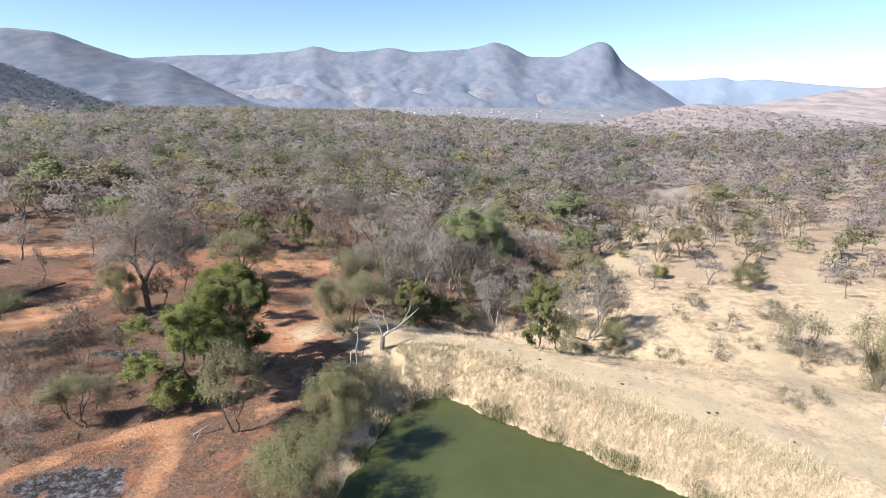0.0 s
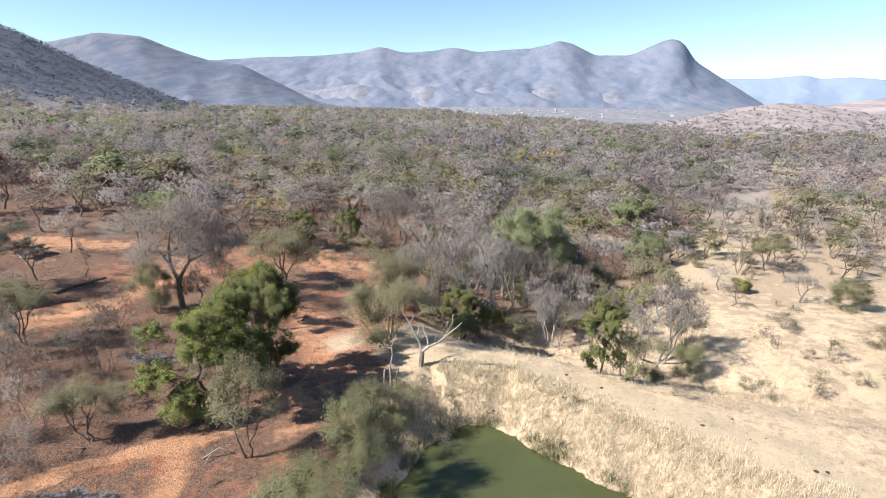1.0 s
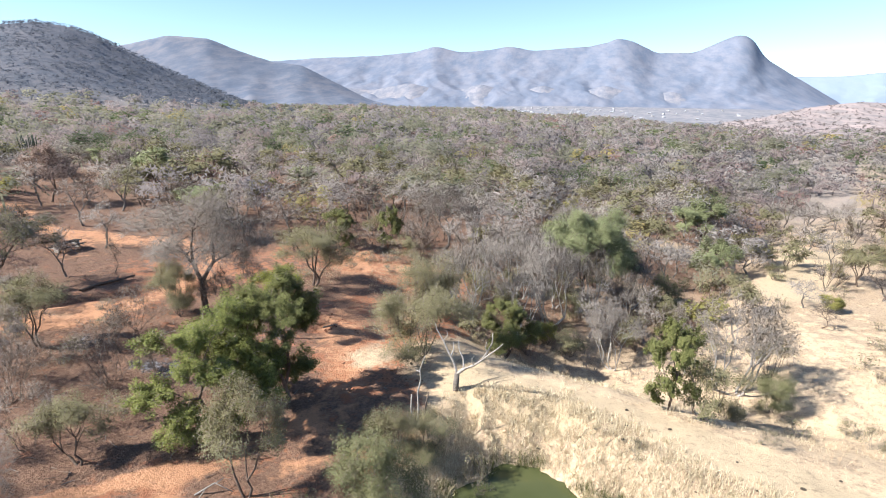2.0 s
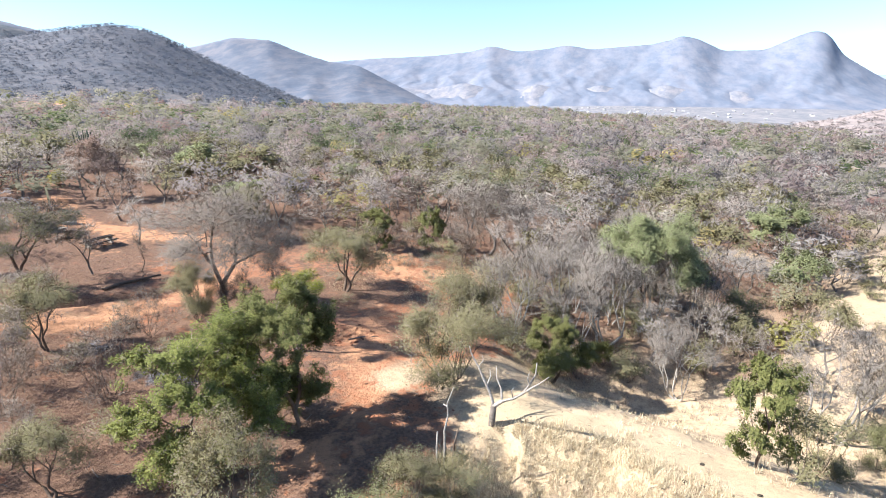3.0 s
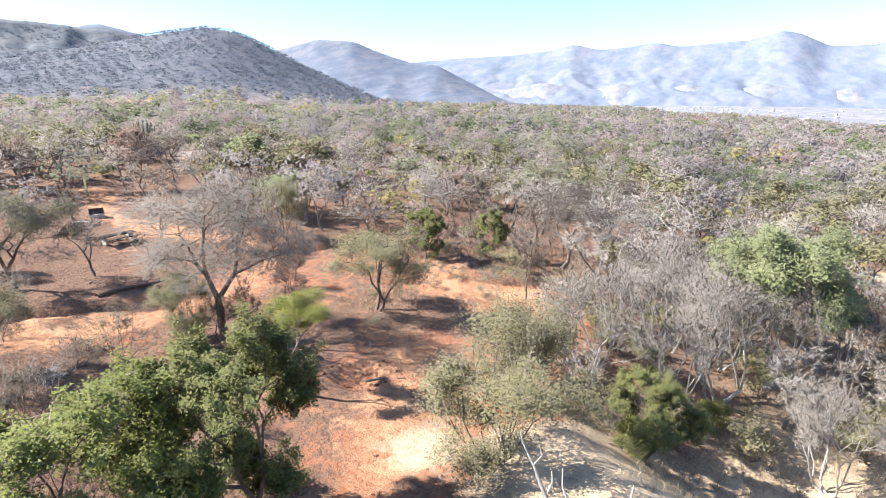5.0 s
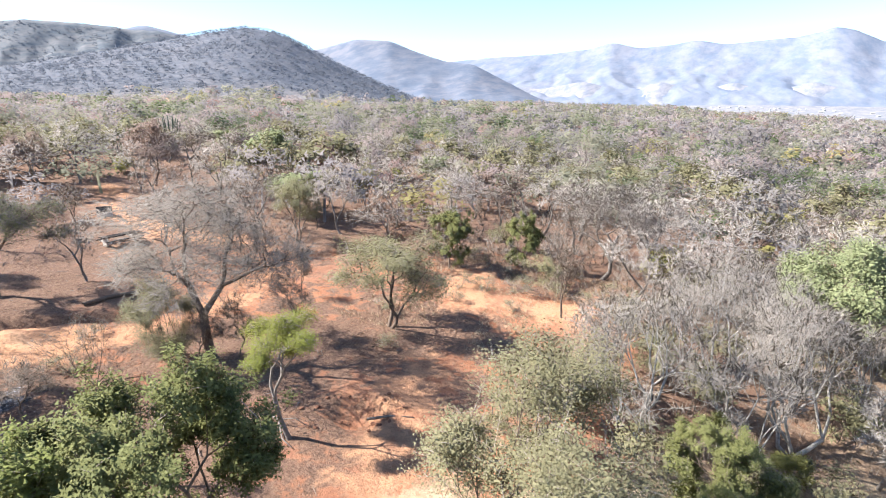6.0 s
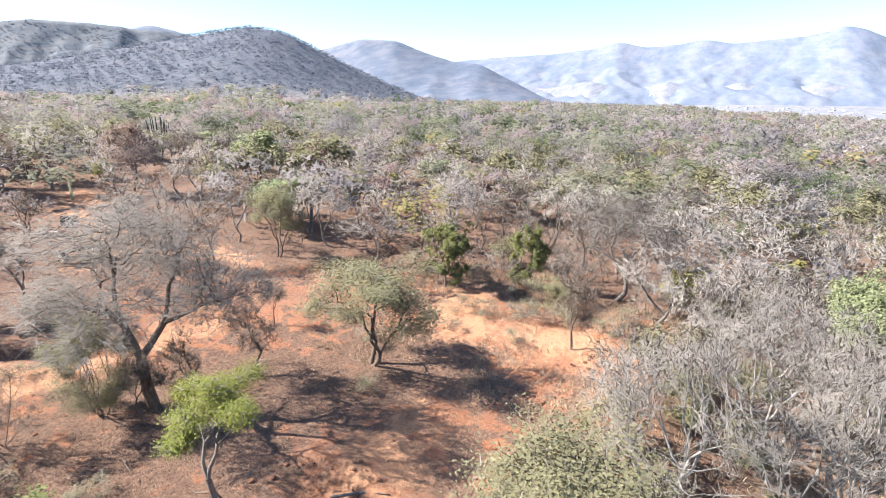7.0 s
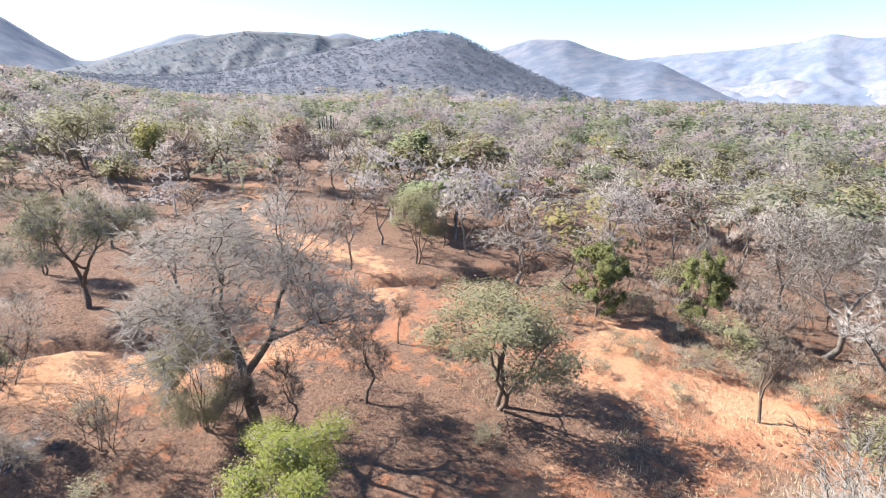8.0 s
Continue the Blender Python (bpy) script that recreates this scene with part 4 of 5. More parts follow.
# bare growth on the brown litter west of the pond
for kind, x, y, tall, wide, seed in [
    ("twiggy", -30.5, 44.0, 3.6, 4.6, 2), ("twiggy", -33.5, 36.0, 4.2, 5.0, 3), ("thin", -29.0, 40.5, 3.4, 2.6, 1), ("twiggy", -38.5, 41.5, 4.4, 5.4, 4), ("thin", -21.5, 41.5, 3.0, 2.2, 3),
    ("twiggy", -28.5, 27.5, 3.8, 4.4, 2), ("shrub", -23.0, 33.6, 1.8, 2.6, 1), ("shrub", -19.6, 37.8, 1.6, 2.4, 2), ("twiggy", -36.0, 31.0, 4.4, 5.0, 1), ("thin", -42.0, 37.0, 4.6, 3.4, 2),
    ("olive", -40.5, 33.0, 4.4, 4.8, 3), ("bare", -47.0, 40.5, 5.2, 6.0, 3), ("shrub", -31.5, 38.4, 1.7, 2.6, 2), ("twiggy", -23.4, 26.5, 2.6, 3.0, 4)]:
    plant(kind, x, y, tall, wide, 0, seed)

# behind the dam, along the stream
for kind, x, y, tall, wide, seed in [
    ("willow", -8.6, 45.4, 7.4, 8.6, 2), ("bush", 12.4, 46.2, 3.4, 3.8, 1),
    ("pale", 14.6, 51.2, 7.4, 7.8, 2), ("thick", 16.3, 48.6, 3.0, 3.0, 2), ("pale", 6.5, 57.9, 6.4, 5.4, 3), ("pale", -6.3, 56.6, 7.7, 7.6, 1),
    ("pale", 0.7, 61.9, 8.8, 8.6, 2), ("pale", -3.2, 65.6, 8.2, 8.0, 1), ("pale", 5.1, 68.7, 7.6, 7.0, 2), ("yellow", 0.5, 59.0, 2.2, 2.4, 2), ("canopy", 4.6, 70.2, 10.6, 9.6, 1), ("dusky", -2.9, 53.2, 5.2, 5.2, 1), ("bush", -10.8, 51.0, 3.0, 3.0, 1)]:
    plant(kind, x, y, tall, wide, 0, seed)
for kind, x, y, tall, wide, seed in [
    ("pale", 9.5, 72.0, 7.0, 6.0, 2), ("yellow", -8.4, 79.4, 3.4, 3.6, 1), ("thick", 13.6, 73.6, 4.4, 5.4, 1), ("canopy", 21.4, 84.6, 6.0, 5.8, 1),
    ("bush", 28.3, 91.3, 4.2, 5.8, 2), ("bush", 28.2, 83.4, 2.0, 3.0, 1), ("bare", 10.0, 64.5, 6.0, 6.0, 2), ("bare", 17.0, 61.0, 5.0, 5.5, 3), ("pale", -1.5, 73.0, 7.2, 7.4, 1), ("bush", 20.0, 70.0, 4.0, 5.0, 2),
    ("olive", 15.0, 92.0, 6.0, 8.0, 2), ("canopy", 24.0, 104.0, 7.0, 9.0, 2), ("bare", -6.0, 70.5, 7.0, 6.6, 4), ("bush", 12.5, 68.0, 4.2, 4.8, 1),
    ("pale", -9.0, 61.5, 5.6, 5.4, 2)]:
    plant(kind, x, y, tall, wide, 1, seed)

for kind, x, y, tall, wide, seed in [
    ("dusky", 8.0, 41.9, 5.6, 3.4, 2), ("bush", 9.7, 41.7, 3.4, 3.4, 1), ("pale", -2.2, 58.8, 6.6, 6.0, 3), ("bush", -4.5, 61.0, 3.4, 4.4, 2), ("bush", 3.4, 65.0, 3.6, 5.0, 1), ("bare", 4.6, 62.4, 5.6, 5.6, 3), ("pale", 1.0, 67.0, 7.2, 6.6, 1),
    ("bush", 9.2, 62.0, 3.4, 4.6, 2), ("bush", -7.6, 66.5, 3.6, 5.0, 1), ("bare", 8.6, 67.6, 6.2, 6.0, 4), ("bush", 13.0, 55.6, 3.4, 4.6, 1), ("bare", 12.0, 58.5, 5.4, 5.6, 2), ("bush", 18.0, 54.2, 2.8, 3.6, 2)]:
    plant(kind, x, y, tall, wide, 1, seed)
for kind, x, y, tall, wide, seed in [
    ("bush", -5.6, 54.4, 2.6, 4.0, 1), ("bush", -1.0, 56.4, 2.4, 3.8, 2), ("bush", 2.6, 58.4, 2.8, 4.0, 1), ("bush", -8.4, 58.6, 3.0, 4.2, 2), ("bush", -9.8, 55.0, 2.8, 3.6, 1), ("bush", -6.0, 63.6, 3.0, 4.4, 2),
    ("bush", 1.6, 70.4, 3.0, 4.6, 1), ("bush", -3.4, 69.4, 2.8, 4.2, 2), ("bush", 6.0, 75.0, 3.2, 4.8, 1)]:
    plant(kind, x, y, tall, wide, 1, seed)
for kind, x, y, tall, wide, seed in [
    ("bare", -9.5, 74.0, 6.4, 6.8, 3), ("pale", 2.5, 77.0, 6.6, 7.4, 2), ("bare", 8.0, 79.0, 6.6, 7.0, 1), ("bush", -5.0, 76.5, 3.8, 5.4, 2), ("bare", 14.5, 80.5, 6.2, 6.8, 2), ("bush", 20.0, 77.5, 4.2, 5.4, 1),
    ("bare", -17.5, 84.5, 6.8, 7.6, 4), ("bare", -7.0, 85.0, 6.4, 7.2, 1), ("bush", 2.0, 84.5, 4.0, 5.6, 2), ("bare", -22.5, 90.0, 6.6, 7.0, 3), ("bush", -17.0, 73.6, 2.6, 3.6, 1), ("bush", -23.0, 79.5, 3.0, 4.2, 2)]:
    plant(kind, x, y, tall, wide, 1, seed)

# the sandy plain east of the dam
for kind, x, y, tall, wide, seed in [
    ("olive", 36.9, 81.9, 5.2, 6.6, 1), ("yellow", 29.4, 71.4, 1.9, 2.4, 1), ("thick", 37.9, 65.6, 3.5, 4.4, 2), ("shrub", 28.8, 50.8, 2.2, 2.4, 1), ("brush", 32.6, 45.0, 4.2, 6.4, 2),
    ("shrub", 30.2, 41.6, 1.1, 1.4, 2), ("bush", 33.6, 38.4, 6.0, 4.6, 1), ("brush", 34.4, 36.4, 3.6, 3.6, 1), ("brush", 34.6, 53.4, 2.0, 4.6, 3), ("brush", 28.0, 57.4, 1.6, 3.0, 1), ("shrub", 28.4, 46.4, 1.5, 1.8, 1), ("brush", 36.6, 43.4, 2.2, 3.4, 1), ("shrub", 26.6, 50.4, 1.0, 1.6, 3), ("shrub", 23.4, 33.2, 1.5, 2.6, 1), ("shrub", 25.6, 33.3, 1.1, 1.8, 2), ("shrub", 20.2, 43.7, 1.8, 2.0, 1),
    ("shrub", 19.9, 45.8, 1.3, 1.6, 2), ("shrub", 12.3, 38.6, 1.2, 1.4, 1), ("shrub", 5.4, 36.7, 1.1, 1.3, 2)]:
    plant(kind, x, y, tall, wide, 0, seed)
for kind, x, y, tall, wide, seed in [
    ("olive", 61.6, 81.5, 4.2, 4.6, 2), ("thin", 46.9, 60.4, 3.5, 2.9, 1), ("bare", 61.2, 91.3, 5.8, 4.6, 2), ("olive", 59.3, 119.0, 6.3, 7.0, 3), ("bare", 44.8, 127.0, 6.3, 6.6, 1), ("olive", 47.9, 80.5, 2.7, 3.2, 1)]:
    plant(kind, x, y, tall, wide, 1, seed)

rng = random.Random(23)
for k in range(54):
    x, y = rng.uniform(16, 66), rng.uniform(42, 104)
    if x > 15 + 0.42 * (y - 50) and lane(x, y, EAST_TRACK) > 2.5 and lane(x, y, NORTH_TRACK) > 4.5 and lane(x, y, CREST) > 5:
        tall = rng.uniform(0.6, 1.5)
        plant("shrub", x, y, tall, tall * rng.uniform(1.2, 2.0), 1, rng.randint(1, 3))


def share(x, y):
    """How thickly trees stand, from 0 to 1."""
    d, _ = pond_edge(np.float64(x), np.float64(y))
    if d < 6 or y < 20 or math.hypot(x - 18.5, y - 98) < 6:
        return 0.0
    east = x > 10 + max(0.0, (y - 52)) * 0.42
    if east:
        return 0.0 if y < 62 else 0.04 if y < 85 else 0.30 if y < 110 else 0.55
    if lane(x, y, TRACK) < 3.2 or lane(x, y, WEST_TRACK) < 3.5 or lane(x, y, GULLY) < 2:
        return 0.0
    if -66 < x < -9 and y < 72 and y > 40:
        return 0.0
    if x < -38 and y < 66:
        return 0.10 if x > -72 else 0.45
    if x < -34 and y < 94 and x > -94:
        return 0.22
    if x < -30 and y < 40:
        return 0.5
    if x < -18 and y < 30:
        return 0.0
    if y < 66 and x > -14:
        return 0.0
    return 0.95 if y > 76 else 0.6


# the bush beyond: each tree a thing of its own as far as they can be told apart
rng = random.Random(11)
count, tries = 0, 0
SORTS = [("bare", 0.50), ("pale", 0.05), ("olive", 0.25), ("bush", 0.10), ("canopy", 0.03), ("red", 0.03), ("yellow", 0.01), ("thin", 0.03)]
EAST_SORTS = [("bare", 0.40), ("thin", 0.28), ("twiggy", 0.16), ("olive", 0.10), ("bush", 0.06)]
while count < 370 and tries < 20000:
    tries += 1
    a, r = radians(rng.uniform(-42, 92)), 118 * math.sqrt(rng.uniform(0.06, 1.0))
    x, y = -math.sin(a) * r - 3 * ramp(0, 60, r), math.cos(a) * r + 22
    if rng.random() > share(x, y):
        continue
    plain_east = x > 12 + max(0.0, y - 52) * 0.42
    sorts = EAST_SORTS if plain_east else SORTS
    kind = rng.choices([k for k, _ in sorts], [p for _, p in sorts])[0]
    tall = rng.uniform(4.3, 7.0) * (0.7 if plain_east else 1.0) * {"bush": 0.65, "yellow": 0.5, "thin": 0.8}.get(kind, 1.0)
    wide = tall * rng.uniform(1.1, 1.6)
    if any((x - u) ** 2 + (y - v) ** 2 < (0.66 * (w + wide / 2)) ** 2 for u, v, w in TAKEN):
        continue
    plant(kind, x, y, tall, wide, 1 if r < 62 else 2, rng.randint(1, 3))
    count += 1


# ---- the far bush, past counting ----
def crown_template(seed, leafy, n, size):
    """A far tree in few triangles: a short trunk and ragged sprays of twigs or leaves on a lobed dome."""
    rng = random.Random(seed)
    s = Soup()
    s.tube(Vector((0, 0, -0.3)), Vector((0.03, 0.02, 0.42)), 0.03, 0.018, 3)
    for p in crown_points(rng, n, 1.0, 1.25, 0.10, 0.40, 0.6, 13, (0.20, 0.38)):
        out = Vector((p.x, p.y, (p.z - 0.35) * 1.2)).normalized()
        if leafy:
            face = (out + Vector((0, 0, 0.3)) + aim(rng) * 0.6).normalized()
            u = face.cross(aim(rng)).normalized()
            s.leaflet(p - u * size / 2, u, face.cross(u), size * rng.uniform(0.7, 1.2))
        else:
            d = (out * 0.35 + aim(rng)).normalized()
            s.blade(p - d * size * 0.8, p + d * size * rng.uniform(0.4, 0.9), size * 0.62, d.cross(aim(rng)).normalized())
    verts = np.array([tuple(v) for v in s.v], np.float32)
    return (verts, *rounded(verts, np.array(s.f, np.int32), 1.0, 1.25, 0.25))


def far_bush(name, sorts, spots, label, n, size):
    """Far trees as one object; spots: rows of x, y, size, width and sort."""
    rng = np.random.default_rng(5)
    templates = {True: [crown_template(k, True, n, size) for k in range(8)], False: [crown_template(k + 9, False, n, size) for k in range(8)]}
    vs, fs, ns, ms, tones, base = [], [], [], [], [], 0
    for x, y, z, tall, wide, sort in spots:
        v, f, normals = templates[sorts[sort][1]][rng.integers(8)]
        a = rng.uniform(0, 2 * np.pi)
        c, s = np.cos(a) * wide / 1.25, np.sin(a) * wide / 1.25
        vs.append(np.stack([v[:, 0] * c - v[:, 1] * s + x, v[:, 0] * s + v[:, 1] * c + y, v[:, 2] * tall + z], -1))
        fs.append(f + base)
        ns.append(np.stack([normals[:, 0] * np.cos(a) - normals[:, 1] * np.sin(a), normals[:, 0] * np.sin(a) + normals[:, 1] * np.cos(a), normals[:, 2]], -1))
        ms.append(np.full(len(f), sort))
        tones.append(np.full(len(v), rng.random()))
        base += len(v)
    me = arrays_mesh(name, np.concatenate(vs), np.concatenate(fs), [m for m, _ in sorts], np.concatenate(ms), True, np.concatenate(ns))
    me.attributes.new("tone", "FLOAT", "POINT").data.foreach_set("value", np.concatenate(tones).astype(np.float32))
    tagged(new(name, me), label, "bush", "", "stuff")


# Grey crowns lightened in colour for the bright haze to the east.
FAR_HAZED = far_growth("far_hazed_crowns", (0.299, 0.270, 0.247), (0.420, 0.377, 0.346))
FAR_SORTS = [(FAR_GREY, False), (FAR_BROWN, False), (FAR_OLIVE, True), (FAR_GREEN, True), (FAR_RUSTY, True), (FAR_YELLOW, True), (FAR_HAZED, False)]


def scatter(seed, n, near, far, az0, az1, big, gap):
    rng = np.random.default_rng(seed)
    a = np.radians(rng.uniform(az0, az1, 6 * n))
    r = np.sqrt(rng.uniform(near ** 2, far ** 2, 6 * n))
    x, y = -np.sin(a) * r, np.cos(a) * r
    keep, cells = [], set()
    for k in range(len(x)):
        cell = (int(x[k] // gap), int(y[k] // gap))
        if cell in cells:
            continue
        east = x[k] > 10 + max(0.0, (y[k] - 52)) * 0.42
        if y[k] < 20 or (east and y[k] < 260 and rng.random() > (0.45 if y[k] < 140 else 0.75)) or lane(x[k], y[k], NORTH_TRACK) < 5:
            continue
        if bare_foot(x[k], y[k]) > 0.3 or math.hypot(x[k] - 18.5, y[k] - 98) < 6 or big > 4 and math.hypot(x[k], y[k]) > 450 and 30 < math.degrees(math.atan2(-x[k], y[k])) < 100:
            continue
        cells.add(cell)
        keep.append(k)
        if len(keep) >= n:
            break
    x, y = x[keep], y[keep]
    z = resting(x, y) - 0.15
    tall = rng.uniform(0.7, 1.35, len(x)) * big
    wide = tall * rng.uniform(1.15, 1.75, len(x))
    patch = waves(x, y, 90.0, 0.8)
    east = (x > 10 + np.maximum(0.0, y - 52) * 0.42) * ramp(300, 180, y)
    tall, wide = tall * (1 - 0.3 * east), wide * (1 - 0.3 * east)
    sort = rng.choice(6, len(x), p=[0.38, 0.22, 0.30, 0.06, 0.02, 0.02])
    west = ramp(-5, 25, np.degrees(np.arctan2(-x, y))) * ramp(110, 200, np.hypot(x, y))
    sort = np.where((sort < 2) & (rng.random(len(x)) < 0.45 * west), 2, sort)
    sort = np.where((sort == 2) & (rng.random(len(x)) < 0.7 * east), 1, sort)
    # Eastward, grey crowns take the lighter tone painted for haze.
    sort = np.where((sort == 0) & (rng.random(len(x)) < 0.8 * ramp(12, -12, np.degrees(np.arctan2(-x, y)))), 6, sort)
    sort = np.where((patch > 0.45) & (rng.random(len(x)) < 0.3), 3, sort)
    return list(zip(x, y, z, tall, wide, sort))


taken_cells = {(int(x // 5), int(y // 5)) for x, y, _ in TAKEN}
NEAR_SPOTS = [s for s in scatter(1, 860, 84, 175, -44, 98, 5.5, 5.0) if (int(s[0] // 5), int(s[1] // 5)) not in taken_cells and not (s[0] > -62 and s[0] < -9 and s[1] < 72) and not (-94 < s[0] < -34 and s[1] < 92 and int(7 * s[0] + 3 * s[1]) % 4)]
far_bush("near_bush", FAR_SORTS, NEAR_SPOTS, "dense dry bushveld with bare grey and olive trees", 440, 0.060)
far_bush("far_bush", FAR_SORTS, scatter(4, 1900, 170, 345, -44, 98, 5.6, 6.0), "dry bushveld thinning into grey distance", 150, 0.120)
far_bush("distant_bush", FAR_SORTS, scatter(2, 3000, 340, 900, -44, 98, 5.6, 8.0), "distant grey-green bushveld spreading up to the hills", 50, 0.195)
HILL_SORTS = [(HAZY_HILL_SCRUB, True)] * 7


def slope_spots(grid, seed, n, big):
    """Spots spread over a range of hills."""
    rng = np.random.default_rng(seed)
    x, y, z = grid
    i, j, u, v = rng.integers(2, 46, n), rng.integers(0, x.shape[1] - 1, n), rng.random(n), rng.random(n)
    at = [(g[i, j] * (1 - u) + g[i + 1, j] * u) * (1 - v) + (g[i, j + 1] * (1 - u) + g[i + 1, j + 1] * u) * v for g in (x, y, z)]
    tall = big * rng.uniform(0.5, 1.3, n)
    return list(zip(*at, tall, tall * rng.uniform(1.1, 1.7, n), np.zeros(n, int)))


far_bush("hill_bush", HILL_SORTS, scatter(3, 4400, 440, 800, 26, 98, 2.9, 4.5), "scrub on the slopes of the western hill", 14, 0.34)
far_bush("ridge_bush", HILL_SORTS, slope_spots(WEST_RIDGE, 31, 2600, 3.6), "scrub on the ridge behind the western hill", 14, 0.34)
far_bush("low_hill_bush", [(LOW_SCRUB, True)], slope_spots(LOW_HILL, 32, 1500, 3.2), "dry scrub dotted over a low pale hill", 14, 0.34)


def in_thicket(x, y):
    stream = (x > -7.5 + 0.1 * (y - 52)) & (y > 52) & (x < 12 + 0.42 * (y - 52))
    north = (y > 71) & (x < 12 + 0.42 * (y - 52)) & (x > -32)
    west = (x < -44) & (y > 88) | (x < -90) | (x < -30) & (y < 40) & (y > 24)
    return (stream | north | west) & (lane(x, y, TRACK) > 2.5) & (lane(x, y, WEST_TRACK) > 3)


# ---- dry grass and small growth ----
def tussocks(name, mat, label, spots, blades, size):
    """Tufts of blades at many spots as one object."""
    rng = np.random.default_rng(len(spots))
    p = np.repeat(np.array(spots), blades, 0)
    n = len(p)
    a, lean = rng.uniform(0, 2 * np.pi, n), np.abs(rng.normal(0.0, 0.95, n)).clip(0, 1.5)
    long = size * rng.uniform(0.5, 1.3, n)
    foot = p[:, :2] + rng.normal(0, 0.10 * size / 0.5, (n, 2))
    z = land(foot[:, 0], foot[:, 1]) - 0.03
    tip = np.stack([foot[:, 0] + np.cos(a) * np.sin(lean) * long, foot[:, 1] + np.sin(a) * np.sin(lean) * long, z + np.cos(lean) * long], -1)
    b = rng.uniform(0, 2 * np.pi, n)
    w = 0.016 * (size / 0.5) ** 0.6
    side = np.stack([np.cos(b) * w, np.sin(b) * w, np.zeros(n)], -1)
    root = np.stack([foot[:, 0], foot[:, 1], z], -1)
    verts = np.stack([root - side, root + side, tip], 1).reshape(-1, 3)
    tagged(new(name, arrays_mesh(name, verts, np.arange(3 * n).reshape(-1, 3), [mat])), label, "grass", "", "stuff")


def strewn(seed, n, x0, x1, y0, y1, wanted):
    rng = np.random.default_rng(seed)
    x, y = rng.uniform(x0, x1, 20 * n), rng.uniform(y0, y1, 20 * n)
    ok = wanted(x, y, rng.random(20 * n))
    return np.stack([x[ok], y[ok]], -1)[:n]


def on_bank(x, y, u):
    d, dam = pond_edge(x, y)
    return (d > -0.05) & (d < 2.6 + 2.2 * u + 0.6 * waves(x, y, 4.0)) & ((dam > d - 1.2) | (y > 33)) & (u < 0.9) & (x < 21)


def behind_dam(x, y, u):
    d = lane(x, y, CREST)
    return (d > 2.6) & (pond_edge(x, y)[0] > 4) & (u < np.exp(-np.maximum(y - 46, 0) / 14) * np.clip(0.55 + 0.6 * waves(x, y, 7.0, 1.0), 0, 1))


def in_open(x, y, u):
    soil = soils(x, y)
    return (pond_edge(x, y)[0] > 1.5) & (soil[:, 1] < 0.3) & (u < np.clip(soil[:, 2] - 0.3, 0, 1))


def at_waterline(x, y, u):
    d, dam = pond_edge(x, y)
    return (d > -0.25) & (d < 0.5) & (u < np.clip(0.5 + waves(x, y, 5.0, 1.5), 0, 1))


tussocks("undergrowth", TWIG_BROWN, "low dry twiggy undergrowth between the trees", strewn(7, 4600, -85, 45, 24, 112, lambda x, y, u: in_thicket(x, y)), 15, 0.55)
tussocks("bank_grass", STRAW, "tall straw-coloured grass on the dam's inner bank", strewn(1, 6500, -8, 22, 20, 44, on_bank), 9, 0.42)
tussocks("dry_grass", STRAW, "thin dry grass behind the dam", strewn(2, 1300, -4, 26, 40, 62, behind_dam), 7, 0.42)
tussocks("grass_stubble", twig("withered_stubble", (0.17, 0.11, 0.075), (0.42, 0.31, 0.21)), "withered stubble and leaf litter on the red earth", strewn(3, 14000, -60, 4, 20, 80, in_open), 4, 0.17)
tussocks("sand_stubble", twig("pale_stubble", (0.33, 0.24, 0.16), (0.56, 0.43, 0.29)), "short dry stubble on the sandy plain", strewn(4, 9000, 10, 64, 36, 104, lambda x, y, u: (x > 13 + 0.42 * np.maximum(y - 50, 0)) & (soils(x, y)[:, 1] < 0.35) & (u < np.clip(0.4 + 0.8 * waves(x, y, 8.0, 1.0) + 0.3 * waves(x, y, 3.0), 0, 1))), 5, 0.28)
tussocks("clearing_grass", twig("tan_grass", (0.30, 0.21, 0.135), (0.56, 0.43, 0.29)), "sparse tan grass on the clearing's edge", strewn(9, 2600, -27, -6, 58, 78, lambda x, y, u: (u < np.clip(0.35 + 0.7 * waves(x, y, 6.0, 2.0), 0, 1)) & (lane(x, y, TRACK) > 1.5)), 7, 0.34)
tussocks("rushes", RUSH, "green rushes along the waterline", strewn(5, 1100, -8, 17, 22, 40, at_waterline), 9, 0.50)


